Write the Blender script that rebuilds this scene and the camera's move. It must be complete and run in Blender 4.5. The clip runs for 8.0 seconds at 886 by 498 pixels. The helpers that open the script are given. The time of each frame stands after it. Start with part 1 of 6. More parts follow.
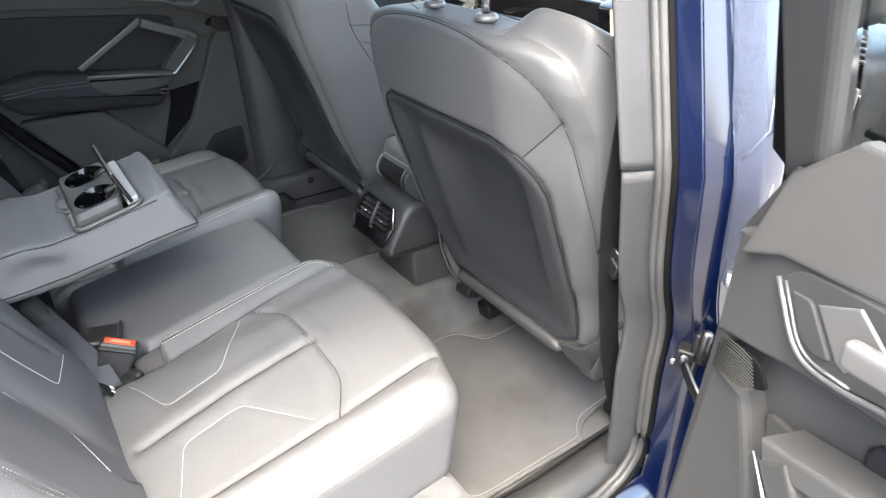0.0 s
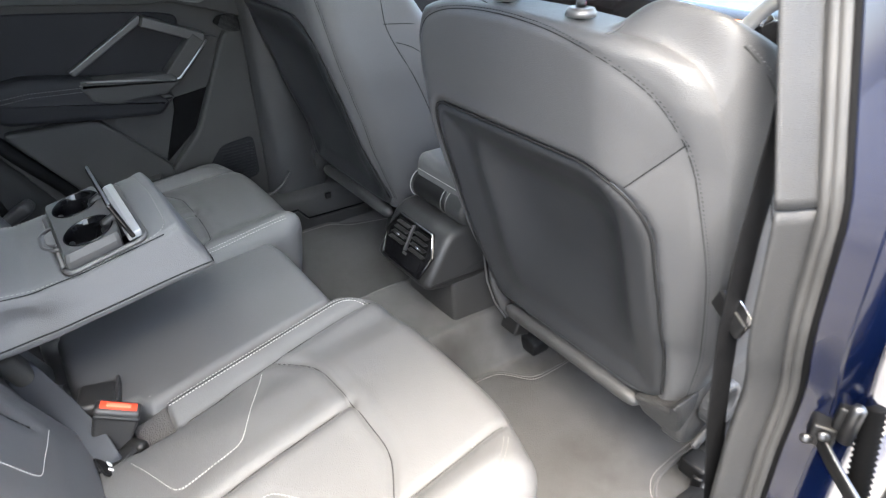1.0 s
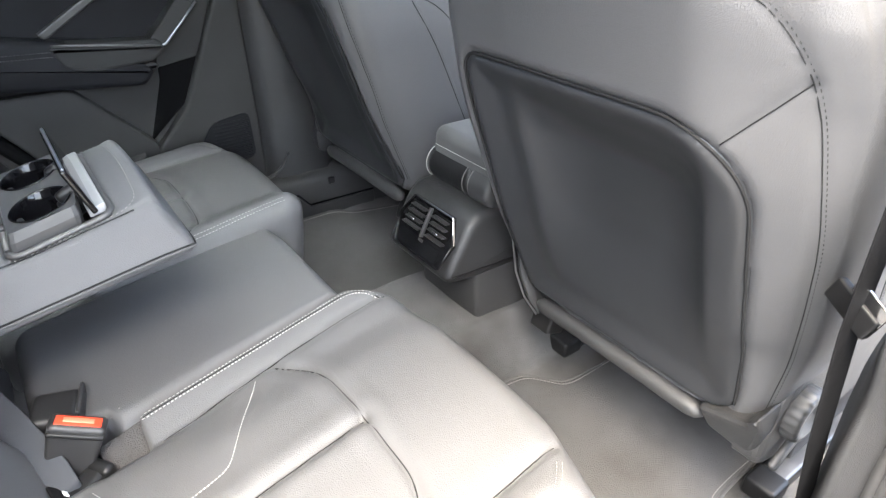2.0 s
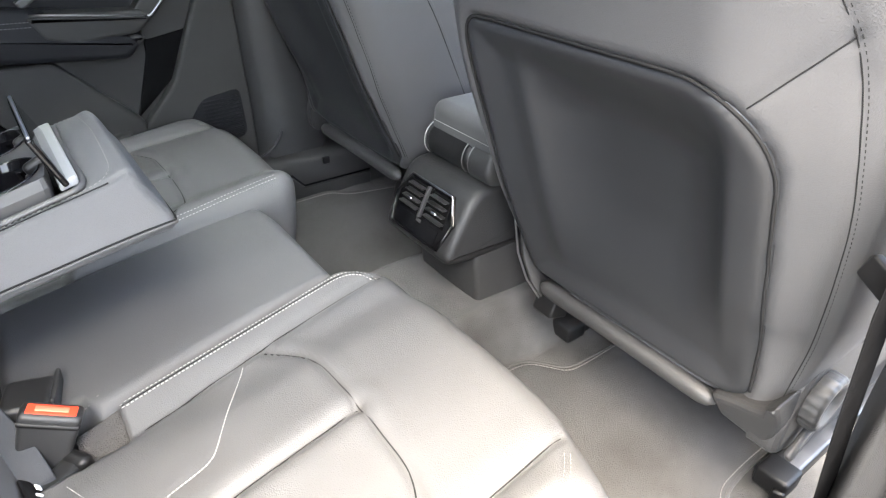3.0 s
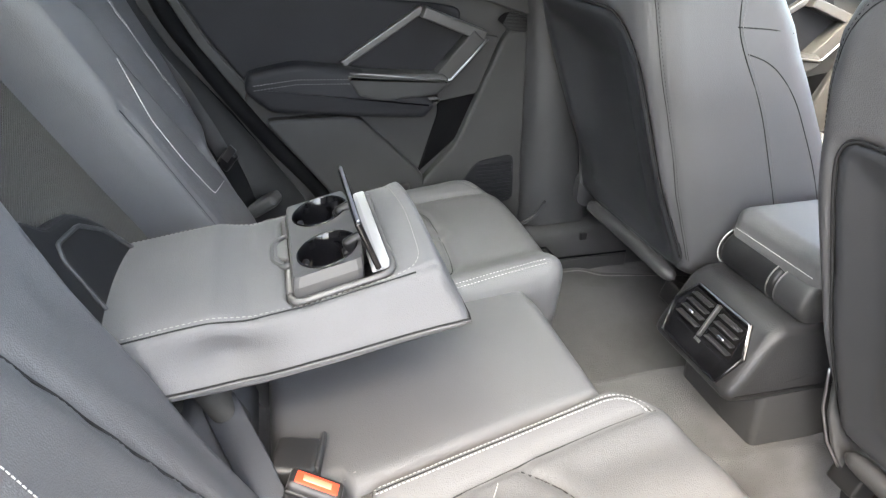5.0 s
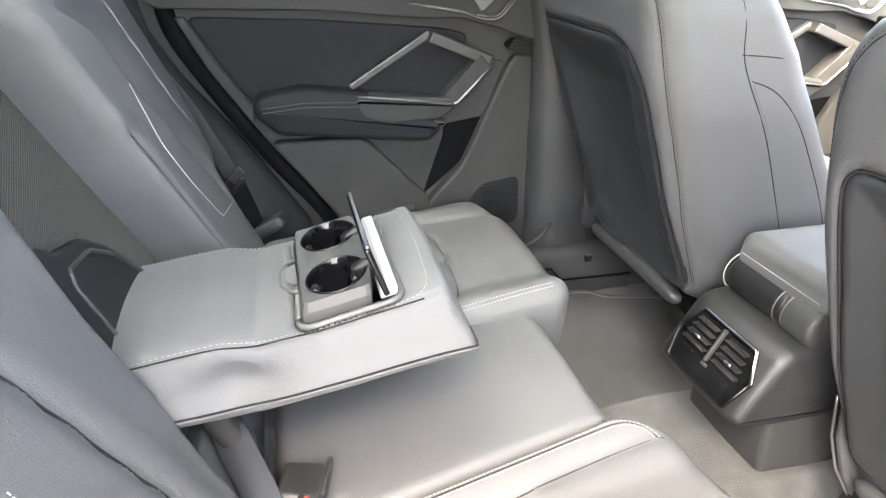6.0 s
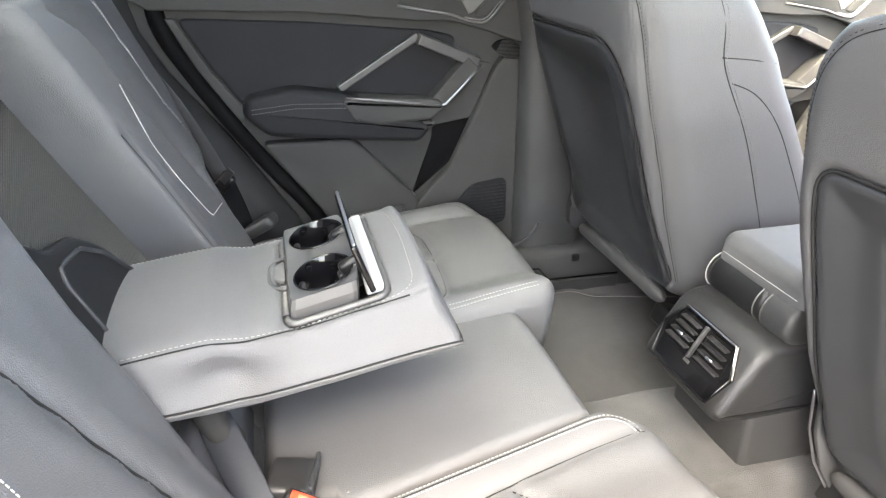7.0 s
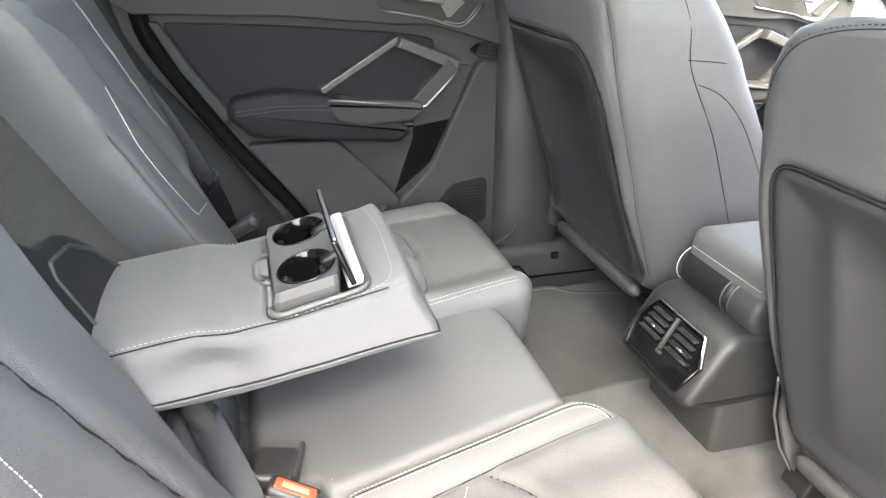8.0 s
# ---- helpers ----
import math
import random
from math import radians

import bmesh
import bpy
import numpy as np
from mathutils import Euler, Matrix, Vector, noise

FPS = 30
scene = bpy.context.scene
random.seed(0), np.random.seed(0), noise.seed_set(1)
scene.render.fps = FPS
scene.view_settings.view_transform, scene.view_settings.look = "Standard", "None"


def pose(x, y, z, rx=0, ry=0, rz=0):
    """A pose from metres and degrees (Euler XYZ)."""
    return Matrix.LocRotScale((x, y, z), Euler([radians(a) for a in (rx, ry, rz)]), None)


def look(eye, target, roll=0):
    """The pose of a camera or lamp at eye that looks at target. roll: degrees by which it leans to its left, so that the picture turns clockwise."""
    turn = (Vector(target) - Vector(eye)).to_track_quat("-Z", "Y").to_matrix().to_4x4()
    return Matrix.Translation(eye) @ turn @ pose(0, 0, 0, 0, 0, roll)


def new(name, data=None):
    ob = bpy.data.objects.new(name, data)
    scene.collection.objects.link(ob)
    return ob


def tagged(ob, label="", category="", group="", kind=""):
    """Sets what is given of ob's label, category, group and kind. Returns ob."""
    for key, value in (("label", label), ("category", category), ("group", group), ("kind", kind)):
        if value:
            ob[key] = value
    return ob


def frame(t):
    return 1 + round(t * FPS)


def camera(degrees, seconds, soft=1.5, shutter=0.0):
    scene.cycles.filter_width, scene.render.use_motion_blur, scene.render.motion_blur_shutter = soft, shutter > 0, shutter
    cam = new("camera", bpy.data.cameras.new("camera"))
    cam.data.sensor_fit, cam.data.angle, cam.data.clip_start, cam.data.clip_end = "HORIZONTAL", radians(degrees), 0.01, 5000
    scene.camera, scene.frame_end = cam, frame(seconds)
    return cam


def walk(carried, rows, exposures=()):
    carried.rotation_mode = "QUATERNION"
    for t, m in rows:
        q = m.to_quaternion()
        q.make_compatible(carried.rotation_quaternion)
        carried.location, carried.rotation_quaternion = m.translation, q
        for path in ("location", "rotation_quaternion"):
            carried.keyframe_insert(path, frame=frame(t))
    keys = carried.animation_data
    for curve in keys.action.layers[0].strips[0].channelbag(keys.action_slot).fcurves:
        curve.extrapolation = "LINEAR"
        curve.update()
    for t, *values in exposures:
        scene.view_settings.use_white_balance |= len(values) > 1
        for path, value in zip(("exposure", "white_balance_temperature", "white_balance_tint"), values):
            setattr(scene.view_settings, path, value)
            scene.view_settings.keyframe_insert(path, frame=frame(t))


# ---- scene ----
cam = camera(71.1, 8.0, soft=1.2, shutter=0.4)
EXPOSURES = [(0, 4.30, 6900, 4), (1.2, 4.37, 6900, 4), (2.3, 4.64, 7100, 5), (3.0, 4.64, 7150, 5), (4.5, 4.92, 7450, 6), (6.0, 5.48, 7950, 6), (8.0, 5.45, 7950, 6)]
PATH = [
    (0, (-0.473, -1.238, 1.074), (0.535, 0.143, 0.038), 0.5),
    (0.5, (-0.468, -1.144, 1.057), (0.558, 0.227, 0.023), 0.7),
    (1, (-0.444, -1.011, 1.026), (0.579, 0.365, -0.005), 0.7),
    (2.5, (-0.38, -0.855, 0.882), (0.64, 0.511, -0.164), 0.9),
    (3, (-0.373, -0.842, 0.878), (0.64, 0.508, -0.194), 0.9),
    (3.5, (-0.397, -0.821, 0.901), (0.61, 0.514, -0.196), 1.0),
    (4, (-0.402, -0.77, 0.878), (0.369, 0.709, -0.226), 1.1),
    (4.5, (-0.414, -0.731, 0.897), (0.149, 0.845, -0.197), 1.3),
    (5, (-0.426, -0.688, 0.912), (0.037, 1.003, -0.049), 0.9),
    (6.5, (-0.432, -0.685, 0.925), (0.034, 1.034, 0.015), 1.2),
    (7, (-0.428, -0.703, 0.926), (0.057, 1.012, 0.019), 1.3),
    (7.5, (-0.429, -0.715, 0.926), (0.078, 0.996, 0.025), 1.4),
    (8, (-0.427, -0.738, 0.932), (0.102, 0.969, 0.033), 1.5),
]
walk(cam, [(t, look(eye, target, roll)) for t, eye, target, roll in PATH], EXPOSURES)

# ---- light ----
world = bpy.data.worlds.new("sky")
scene.world = world
world.use_nodes = True
wn = world.node_tree.nodes
sky = wn.new("ShaderNodeTexSky")
sky.sky_type = 'NISHITA'
sky.sun_disc = False
sky.sun_elevation = radians(68)
sky.sun_rotation = radians(226)
sky.air_density, sky.dust_density, sky.ozone_density = 0.7, 4.0, 0.3
world.node_tree.links.new(sky.outputs[0], wn["Background"].inputs[0])
wn["Background"].inputs[1].default_value = 0.15
sun = new("sun", bpy.data.lights.new("sun", 'SUN'))
sun.data.energy, sun.data.angle, sun.data.color = 0.62, radians(60), (1.0, 0.975, 0.94)
sun.matrix_world = look((-0.78, -0.76, 2.6), (0, 0, 0))

# ---- materials ----


def material(name, color, rough=0.5, metal=0.0, vary=0.15, scale=6.0, grain=0.0, grain_scale=900.0, spec=0.5, coat=0.0,
             sheen=0.0, second=None, second_amount=0.0, second_scale=3.0):
    """A surface with broad tone changes, a fine grain and a second tone in patches."""
    m = bpy.data.materials.new(name)
    m.use_nodes = True
    n, link = m.node_tree.nodes, m.node_tree.links.new
    b = n["Principled BSDF"]
    co = n.new("ShaderNodeTexCoord")
    broad = n.new("ShaderNodeTexNoise")
    broad.inputs["Scale"].default_value, broad.inputs["Detail"].default_value = scale, 5
    link(co.outputs["Object"], broad.inputs["Vector"])
    ramp = n.new("ShaderNodeMapRange")
    ramp.inputs["From Min"].default_value, ramp.inputs["From Max"].default_value = 0.3, 0.7
    ramp.inputs["To Min"].default_value, ramp.inputs["To Max"].default_value = 1 - vary, 1 + vary
    link(broad.outputs["Fac"], ramp.inputs["Value"])
    mul = n.new("ShaderNodeVectorMath")
    mul.operation = 'SCALE'
    mul.inputs[0].default_value = color
    link(ramp.outputs[0], mul.inputs["Scale"])
    out = mul.outputs[0]
    if second:
        patch = n.new("ShaderNodeTexNoise")
        patch.inputs["Scale"].default_value, patch.inputs["Detail"].default_value = second_scale, 8
        link(co.outputs["Object"], patch.inputs["Vector"])
        edge = n.new("ShaderNodeMapRange")
        edge.inputs["From Min"].default_value, edge.inputs["From Max"].default_value = 0.48, 0.72
        edge.inputs["To Max"].default_value = second_amount
        link(patch.outputs["Fac"], edge.inputs["Value"])
        mix = n.new("ShaderNodeMix")
        mix.data_type = 'RGBA'
        link(edge.outputs[0], mix.inputs[0])
        link(out, mix.inputs[6])
        mix.inputs[7].default_value = (*second, 1)
        out = mix.outputs[2]
    link(out, b.inputs["Base Color"])
    rr = n.new("ShaderNodeMapRange")
    rr.inputs["From Min"].default_value, rr.inputs["From Max"].default_value = 0.3, 0.7
    rr.inputs["To Min"].default_value, rr.inputs["To Max"].default_value = max(0.02, rough - 0.06), min(1, rough + 0.06)
    link(broad.outputs["Fac"], rr.inputs["Value"])
    link(rr.outputs[0], b.inputs["Roughness"])
    b.inputs["Metallic"].default_value = metal
    b.inputs["Specular IOR Level"].default_value = spec
    b.inputs["Coat Weight"].default_value = coat
    b.inputs["Coat Roughness"].default_value = 0.04
    b.inputs["Sheen Weight"].default_value = sheen
    b.inputs["Sheen Roughness"].default_value = 0.4
    if grain:
        fine = n.new("ShaderNodeTexVoronoi")
        fine.inputs["Scale"].default_value = grain_scale
        link(co.outputs["Object"], fine.inputs["Vector"])
        soft = n.new("ShaderNodeTexNoise")
        soft.inputs["Scale"].default_value, soft.inputs["Detail"].default_value = grain_scale * 0.12, 6
        link(co.outputs["Object"], soft.inputs["Vector"])
        add = n.new("ShaderNodeMath")
        link(fine.outputs["Distance"], add.inputs[0])
        link(soft.outputs["Fac"], add.inputs[1])
        bump = n.new("ShaderNodeBump")
        bump.inputs["Strength"].default_value, bump.inputs["Distance"].default_value = grain, 0.001
        link(add.outputs[0], bump.inputs["Height"])
        link(bump.outputs[0], b.inputs["Normal"])
    return m


LEATHER = material("grey_black_leather", (0.082, 0.082, 0.084), 0.56, vary=0.08, scale=5, grain=0.34, grain_scale=700, spec=0.34)
LEATHER_SIDE = material("leather_bolster", (0.071, 0.071, 0.073), 0.50, vary=0.08, scale=5, grain=0.34, grain_scale=700, spec=0.38)
SHELL = material("seat_back_shell", (0.026, 0.027, 0.029), 0.38, vary=0.05, scale=3, grain=0.12, grain_scale=900, spec=0.5)
PLASTIC = material("grained_plastic", (0.034, 0.034, 0.0345), 0.44, vary=0.12, scale=9, grain=0.42, grain_scale=700, spec=0.42)
DOOR_PLASTIC = material("door_plastic", (0.043, 0.0425, 0.0415), 0.55, vary=0.10, scale=7, grain=0.22, grain_scale=1100, spec=0.12)
DOOR_DARK = material("door_insert_dark", (0.0165, 0.0167, 0.0185), 0.55, vary=0.10, scale=7, grain=0.25, grain_scale=900, spec=0.10)
BLACK_PLASTIC = material("black_plastic", (0.010, 0.010, 0.0105), 0.42, vary=0.2, scale=12, grain=0.1, grain_scale=1100, spec=0.32)
PIANO = material("gloss_black", (0.004, 0.004, 0.0045), 0.07, vary=0.1, scale=12, spec=0.4)
CARPET = material("grey_carpet", (0.086, 0.086, 0.087), 0.98, vary=0.16, scale=14, grain=0.9, grain_scale=620, spec=0.1, sheen=0.10,
                  second=(0.046, 0.045, 0.044), second_amount=0.9, second_scale=6)
MAT = material("grey_velour", (0.070, 0.070, 0.071), 0.98, vary=0.12, scale=11, grain=0.8, grain_scale=700, spec=0.1, sheen=0.10,
               second=(0.042, 0.041, 0.040), second_amount=0.9, second_scale=6)
CHROME = material("chrome", (0.75, 0.75, 0.76), 0.12, metal=1.0, vary=0.05)
STEEL = material("dull_steel", (0.12, 0.12, 0.123), 0.42, metal=1.0, vary=0.2, scale=20)
SILVER = material("satin_aluminium", (0.40, 0.40, 0.41), 0.36, metal=1.0, vary=0.06)
SATIN = material("satin_grey_trim", (0.17, 0.166, 0.162), 0.40, metal=0.6, vary=0.06)
# dark leather tone: painted shade for seams and joints, also the front seats' stitching
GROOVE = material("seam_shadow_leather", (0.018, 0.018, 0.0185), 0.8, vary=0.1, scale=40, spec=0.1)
ROOF_GLASS = bpy.data.materials.new("dark_tinted_roof_glass")
ROOF_GLASS.use_nodes = True
g = ROOF_GLASS.node_tree.nodes["Principled BSDF"]
g.inputs["Base Color"].default_value = (0.138, 0.166, 0.190, 1)
g.inputs["Transmission Weight"].default_value, g.inputs["Roughness"].default_value, g.inputs["IOR"].default_value = 1.0, 0.0, 1.02
THREAD = material("light_grey_thread", (0.33, 0.325, 0.315), 0.8, vary=0.1, scale=60)
MID_THREAD = material("grey_thread", (0.17, 0.165, 0.16), 0.8, vary=0.1, scale=60)
DARK_THREAD = material("dark_grey_thread", (0.11, 0.108, 0.108), 0.8, vary=0.1, scale=60)
RED = material("red_button", (0.85, 0.075, 0.035), 0.38, vary=0.06, scale=30)
WEB = material("belt_webbing", (0.006, 0.006, 0.0066), 0.7, vary=0.15, scale=30, grain=0.5, grain_scale=1300, spec=0.15)
RUBBER = material("seal_rubber", (0.0045, 0.0045, 0.0048), 0.75, vary=0.2, scale=14, grain=0.1, spec=0.06)
SEAL = material("grey_door_seal", (0.042, 0.041, 0.040), 0.5, vary=0.15, scale=14, grain=0.1)
PAINT = material("dark_blue_paint", (0.0012, 0.0042, 0.021), 0.22, metal=0.0, vary=0.12, scale=4, spec=0.4, coat=1.0)
LINER = material("pale_headlining", (0.42, 0.41, 0.39), 0.95, vary=0.06, grain=0.3, grain_scale=900)
ASPHALT = material("asphalt", (0.15, 0.146, 0.142), 0.9, vary=0.3, scale=3, grain=0.6, grain_scale=160,
                   second=(0.09, 0.088, 0.086), second_amount=0.6, second_scale=0.8)
WHITE_PRINT = material("white_print", (0.75, 0.75, 0.75), 0.5, vary=0.05)
BAR = material("dark_satin_bar", (0.070, 0.069, 0.068), 0.42, metal=0.3, vary=0.06)
CREASE = material("pale_film_crease", (0.16, 0.17, 0.20), 0.4)
CLIP = material("buckle_plastic", (0.022, 0.022, 0.0225), 0.45, vary=0.08, grain=0.2, grain_scale=1100)
# near-black for the painted shade in the vent openings
MOUTH = material("vent_depth_shade", (0.004, 0.004, 0.004), 0.9, vary=0.1, spec=0.05)
CONSOLE = material("dark_console_plastic", (0.019, 0.019, 0.0195), 0.34, vary=0.10, scale=9, grain=0.45, grain_scale=650, spec=0.4)
TRIM_DARK = material("dark_quarter_trim", (0.020, 0.020, 0.020), 0.5, vary=0.10, scale=8, grain=0.22, grain_scale=1100, spec=0.2)
WHEEL_GREY = material("light_grey_plastic", (0.055, 0.055, 0.056), 0.42, vary=0.08, scale=12, grain=0.15)
CRUMB = material("brown_crumb", (0.22, 0.13, 0.07), 0.9, vary=0.3, scale=200)

RIB = material("ribbed_fabric", (0.040, 0.039, 0.036), 0.85, vary=0.1, grain=0.4, grain_scale=1200, spec=0.25)

GLASS = bpy.data.materials.new("window_glass")
GLASS.use_nodes = True
g = GLASS.node_tree.nodes["Principled BSDF"]
g.inputs["Base Color"].default_value = (0.90, 0.94, 0.92, 1)
g.inputs["Transmission Weight"].default_value, g.inputs["Roughness"].default_value, g.inputs["IOR"].default_value = 1.0, 0.0, 1.02
TINT = bpy.data.materials.new("privacy_glass")
TINT.use_nodes = True
g = TINT.node_tree.nodes["Principled BSDF"]
g.inputs["Base Color"].default_value = (0.10, 0.105, 0.11, 1)
g.inputs["Transmission Weight"].default_value, g.inputs["Roughness"].default_value, g.inputs["IOR"].default_value = 1.0, 0.0, 1.02
FILM = bpy.data.materials.new("clear_protective_film")
FILM.use_nodes = True
g = FILM.node_tree.nodes["Principled BSDF"]
g.inputs["Base Color"].default_value = (0.036, 0.042, 0.068, 1)
g.inputs["Roughness"].default_value, g.inputs["Alpha"].default_value = 0.16, 0.80
fb = FILM.node_tree.nodes.new("ShaderNodeBump")
ft = FILM.node_tree.nodes.new("ShaderNodeTexNoise")
ft.inputs["Scale"].default_value, ft.inputs["Detail"].default_value, ft.inputs["Distortion"].default_value = 28, 6, 1.5
fb.inputs["Strength"].default_value, fb.inputs["Distance"].default_value = 0.8, 0.004
FILM.node_tree.links.new(ft.outputs["Fac"], fb.inputs["Height"])
FILM.node_tree.links.new(fb.outputs[0], g.inputs["Normal"])
SCREEN = bpy.data.materials.new("lit_screen")
SCREEN.use_nodes = True
sn, sl = SCREEN.node_tree.nodes, SCREEN.node_tree.links.new
sc, sv, sr = sn.new("ShaderNodeTexCoord"), sn.new("ShaderNodeTexNoise"), sn.new("ShaderNodeValToRGB")
sv.inputs["Scale"].default_value = 9
sl(sc.outputs["Object"], sv.inputs["Vector"])
sl(sv.outputs["Fac"], sr.inputs["Fac"])
sr.color_ramp.elements[0].position, sr.color_ramp.elements[0].color = 0.40, (0.05, 0.05, 0.35, 1)
sr.color_ramp.elements[1].position, sr.color_ramp.elements[1].color = 0.62, (0.9, 0.30, 0.10, 1)
g = sn["Principled BSDF"]
sl(sr.outputs[0], g.inputs["Emission Color"])
g.inputs["Emission Strength"].default_value, g.inputs["Base Color"].default_value = 0.5, (0.01, 0.01, 0.012, 1)
g.inputs["Roughness"].default_value = 0.1

# ---- shaping helpers ----


def smooth(a, b, x):
    t = np.clip((np.asarray(x, float) - a) / (b - a), 0, 1)
    return t * t * (3 - 2 * t)


def axis_steps(h, r, step, k):
    n = max(1, int(round(2 * (h - r) / step)))
    edge = np.linspace(0, 1, k + 1)
    mid = np.linspace(-(h - r), h - r, n + 1)
    lo = -h + r * edge[:-1]
    return np.concatenate([lo, mid, -lo[::-1]])


def rbox(sx, sy, sz, r, step=0.05, k=3):
    """A box with rounded edges, centred on the origin: points and quads."""
    h = np.array([sx, sy, sz]) / 2
    r = min(r, h.min() * 0.999)
    steps = [axis_steps(h[i], r, step, k) for i in range(3)]
    pts, quads, base = [], [], 0
    for ax in range(3):
        u, v = (ax + 1) % 3, (ax + 2) % 3
        for sign in (-1, 1):
            a, b = np.meshgrid(steps[u], steps[v], indexing="ij")
            p = np.zeros((a.size, 3))
            p[:, u], p[:, v], p[:, ax] = a.ravel(), b.ravel(), sign * h[ax]
            nu, nv = a.shape
            i = np.arange(a.size).reshape(nu, nv) + base
            q = np.stack([i[:-1, :-1], i[1:, :-1], i[1:, 1:], i[:-1, 1:]], -1).reshape(-1, 4)
            quads.append(q if sign > 0 else q[:, ::-1])
            pts.append(p)
            base += a.size
    p, q = np.concatenate(pts), np.concatenate(quads)
    key = np.round(p * 1e6).astype(np.int64)
    _, first, inverse = np.unique(key, axis=0, return_index=True, return_inverse=True)
    p, q = p[first], inverse.ravel()[q]
    core = np.clip(p, -(h - r), h - r)
    off = p - core
    length = np.linalg.norm(off, axis=1, keepdims=True)
    return core + np.where(length > 1e-9, off / np.maximum(length, 1e-9) * r, off), q


def normals_of(v, f):
    n = np.zeros_like(v)
    c = np.cross(v[f[:, 2]] - v[f[:, 0]], v[f[:, 3]] - v[f[:, 1]])
    for j in range(4):
        np.add.at(n, f[:, j], c)
    return n / np.maximum(np.linalg.norm(n, axis=1, keepdims=True), 1e-12)


def line_distance(p, line):
    """Distance in the plane of points p (n, 2) from a polyline."""
    best = np.full(len(p), 9.0)
    line = np.asarray(line, float)
    for a, b in zip(line[:-1], line[1:]):
        ab = b - a
        t = np.clip(((p - a) @ ab) / (ab @ ab), 0, 1)
        best = np.minimum(best, np.linalg.norm(p - a - t[:, None] * ab, axis=1))
    return best


def rounded(line, radius=0.03, n=5, closed=False):
    """A polyline with its corners turned into small curves."""
    line = [np.asarray(p, float) for p in line]
    count, out = len(line), []
    for i, p in enumerate(line):
        if not closed and i in (0, count - 1):
            out.append(p)
            continue
        a, b = line[i - 1], line[(i + 1) % count]
        ra = min(radius, np.linalg.norm(a - p) * 0.45)
        rb = min(radius, np.linalg.norm(b - p) * 0.45)
        s, e = p + (a - p) / np.linalg.norm(a - p) * ra, p + (b - p) / np.linalg.norm(b - p) * rb
        for t in np.linspace(0, 1, n):
            out.append((1 - t) ** 2 * s + 2 * t * (1 - t) * p + t * t * e)
    return np.array(out)


def resample(line, pitch):
    line = np.asarray(line, float)
    seg = np.linalg.norm(np.diff(line, axis=0), axis=1)
    s = np.concatenate([[0], np.cumsum(seg)])
    n = max(2, int(round(s[-1] / pitch)) + 1)
    t = np.linspace(0, s[-1], n)
    return np.stack([np.interp(t, s, line[:, i]) for i in range(line.shape[1])], 1)


def thing(name, base, label, category, group="", kind=""):
    ob = new(name)
    ob.empty_display_size = 0.05
    ob.location = base
    return tagged(ob, label, category, group, kind)


def base_of(ob):
    p = Vector((0, 0, 0))
    while ob:
        p = p + ob.location
        ob = ob.parent
    return p


PADDED = ("armrest_pad", "armrest_cap", "armrest_lip")


def part(name, shape, mat, parent=None, label="", flat=False):
    """Links points and faces (in world metres) as one mesh object under a thing."""
    v, f = shape
    v = np.asarray(v, float)
    off = np.array(base_of(parent)) if parent else np.zeros(3)
    me = bpy.data.meshes.new(name)
    me.from_pydata((v - off).tolist(), [], [list(map(int, q)) for q in f])
    me.materials.append(mat)
    me.polygons.foreach_set("use_smooth", [not flat or name in PADDED] * len(me.polygons))
    me.update()
    if name in PADDED:
        me.set_sharp_from_angle(angle=0.9)
    ob = new(name, me)
    if parent:
        ob.parent = parent
    if label:
        ob["label"] = label
    if name in ("stitching", "seam", "edge_stitching", "rib"):
        ob["kind"] = "stuff"
    return ob


def structure(name, shape, mat, label, category, flat=False):
    return tagged(part(name, shape, mat, None, "", flat), label, category, "", "structure")


def moved(shape, at=(0, 0, 0), turn=(0, 0, 0)):
    v, f = shape
    m = np.array(Euler([radians(a) for a in turn]).to_matrix())
    return v @ m.T + np.array(at), f


def joined(*shapes):
    vs, fs, base = [], [], 0
    for v, f in shapes:
        vs.append(np.asarray(v, float))
        fs += [[i + base for i in q] for q in f]
        base += len(v)
    return np.concatenate(vs), fs


def box(size, at, r=0.004, turn=(0, 0, 0), step=0.2, k=2):
    return moved(rbox(*size, r, step, k), at, turn)


def tube(line, radius, n=8, flatten=1.0, up=(0, 0, 1)):
    """A round cord along a line; radius may be a list."""
    line = np.asarray(line, float)
    radius = np.broadcast_to(radius, len(line))
    tan = np.gradient(line, axis=0)
    tan /= np.linalg.norm(tan, axis=1, keepdims=True)
    side = np.cross(tan, np.asarray(up, float))
    side /= np.maximum(np.linalg.norm(side, axis=1, keepdims=True), 1e-9)
    top = np.cross(side, tan)
    a = np.linspace(0, 2 * np.pi, n, endpoint=False)
    ring = side[:, None] * np.cos(a)[None, :, None] + top[:, None] * (np.sin(a) * flatten)[None, :, None]
    v = (line[:, None] + ring * radius[:, None, None]).reshape(-1, 3)
    f = []
    for i in range(len(line) - 1):
        for j in range(n):
            f.append([i * n + j, i * n + (j + 1) % n, (i + 1) * n + (j + 1) % n, (i + 1) * n + j])
    f += [list(range(n))[::-1], [(len(line) - 1) * n + j for j in range(n)]]
    return v, [q[::-1] for q in f]


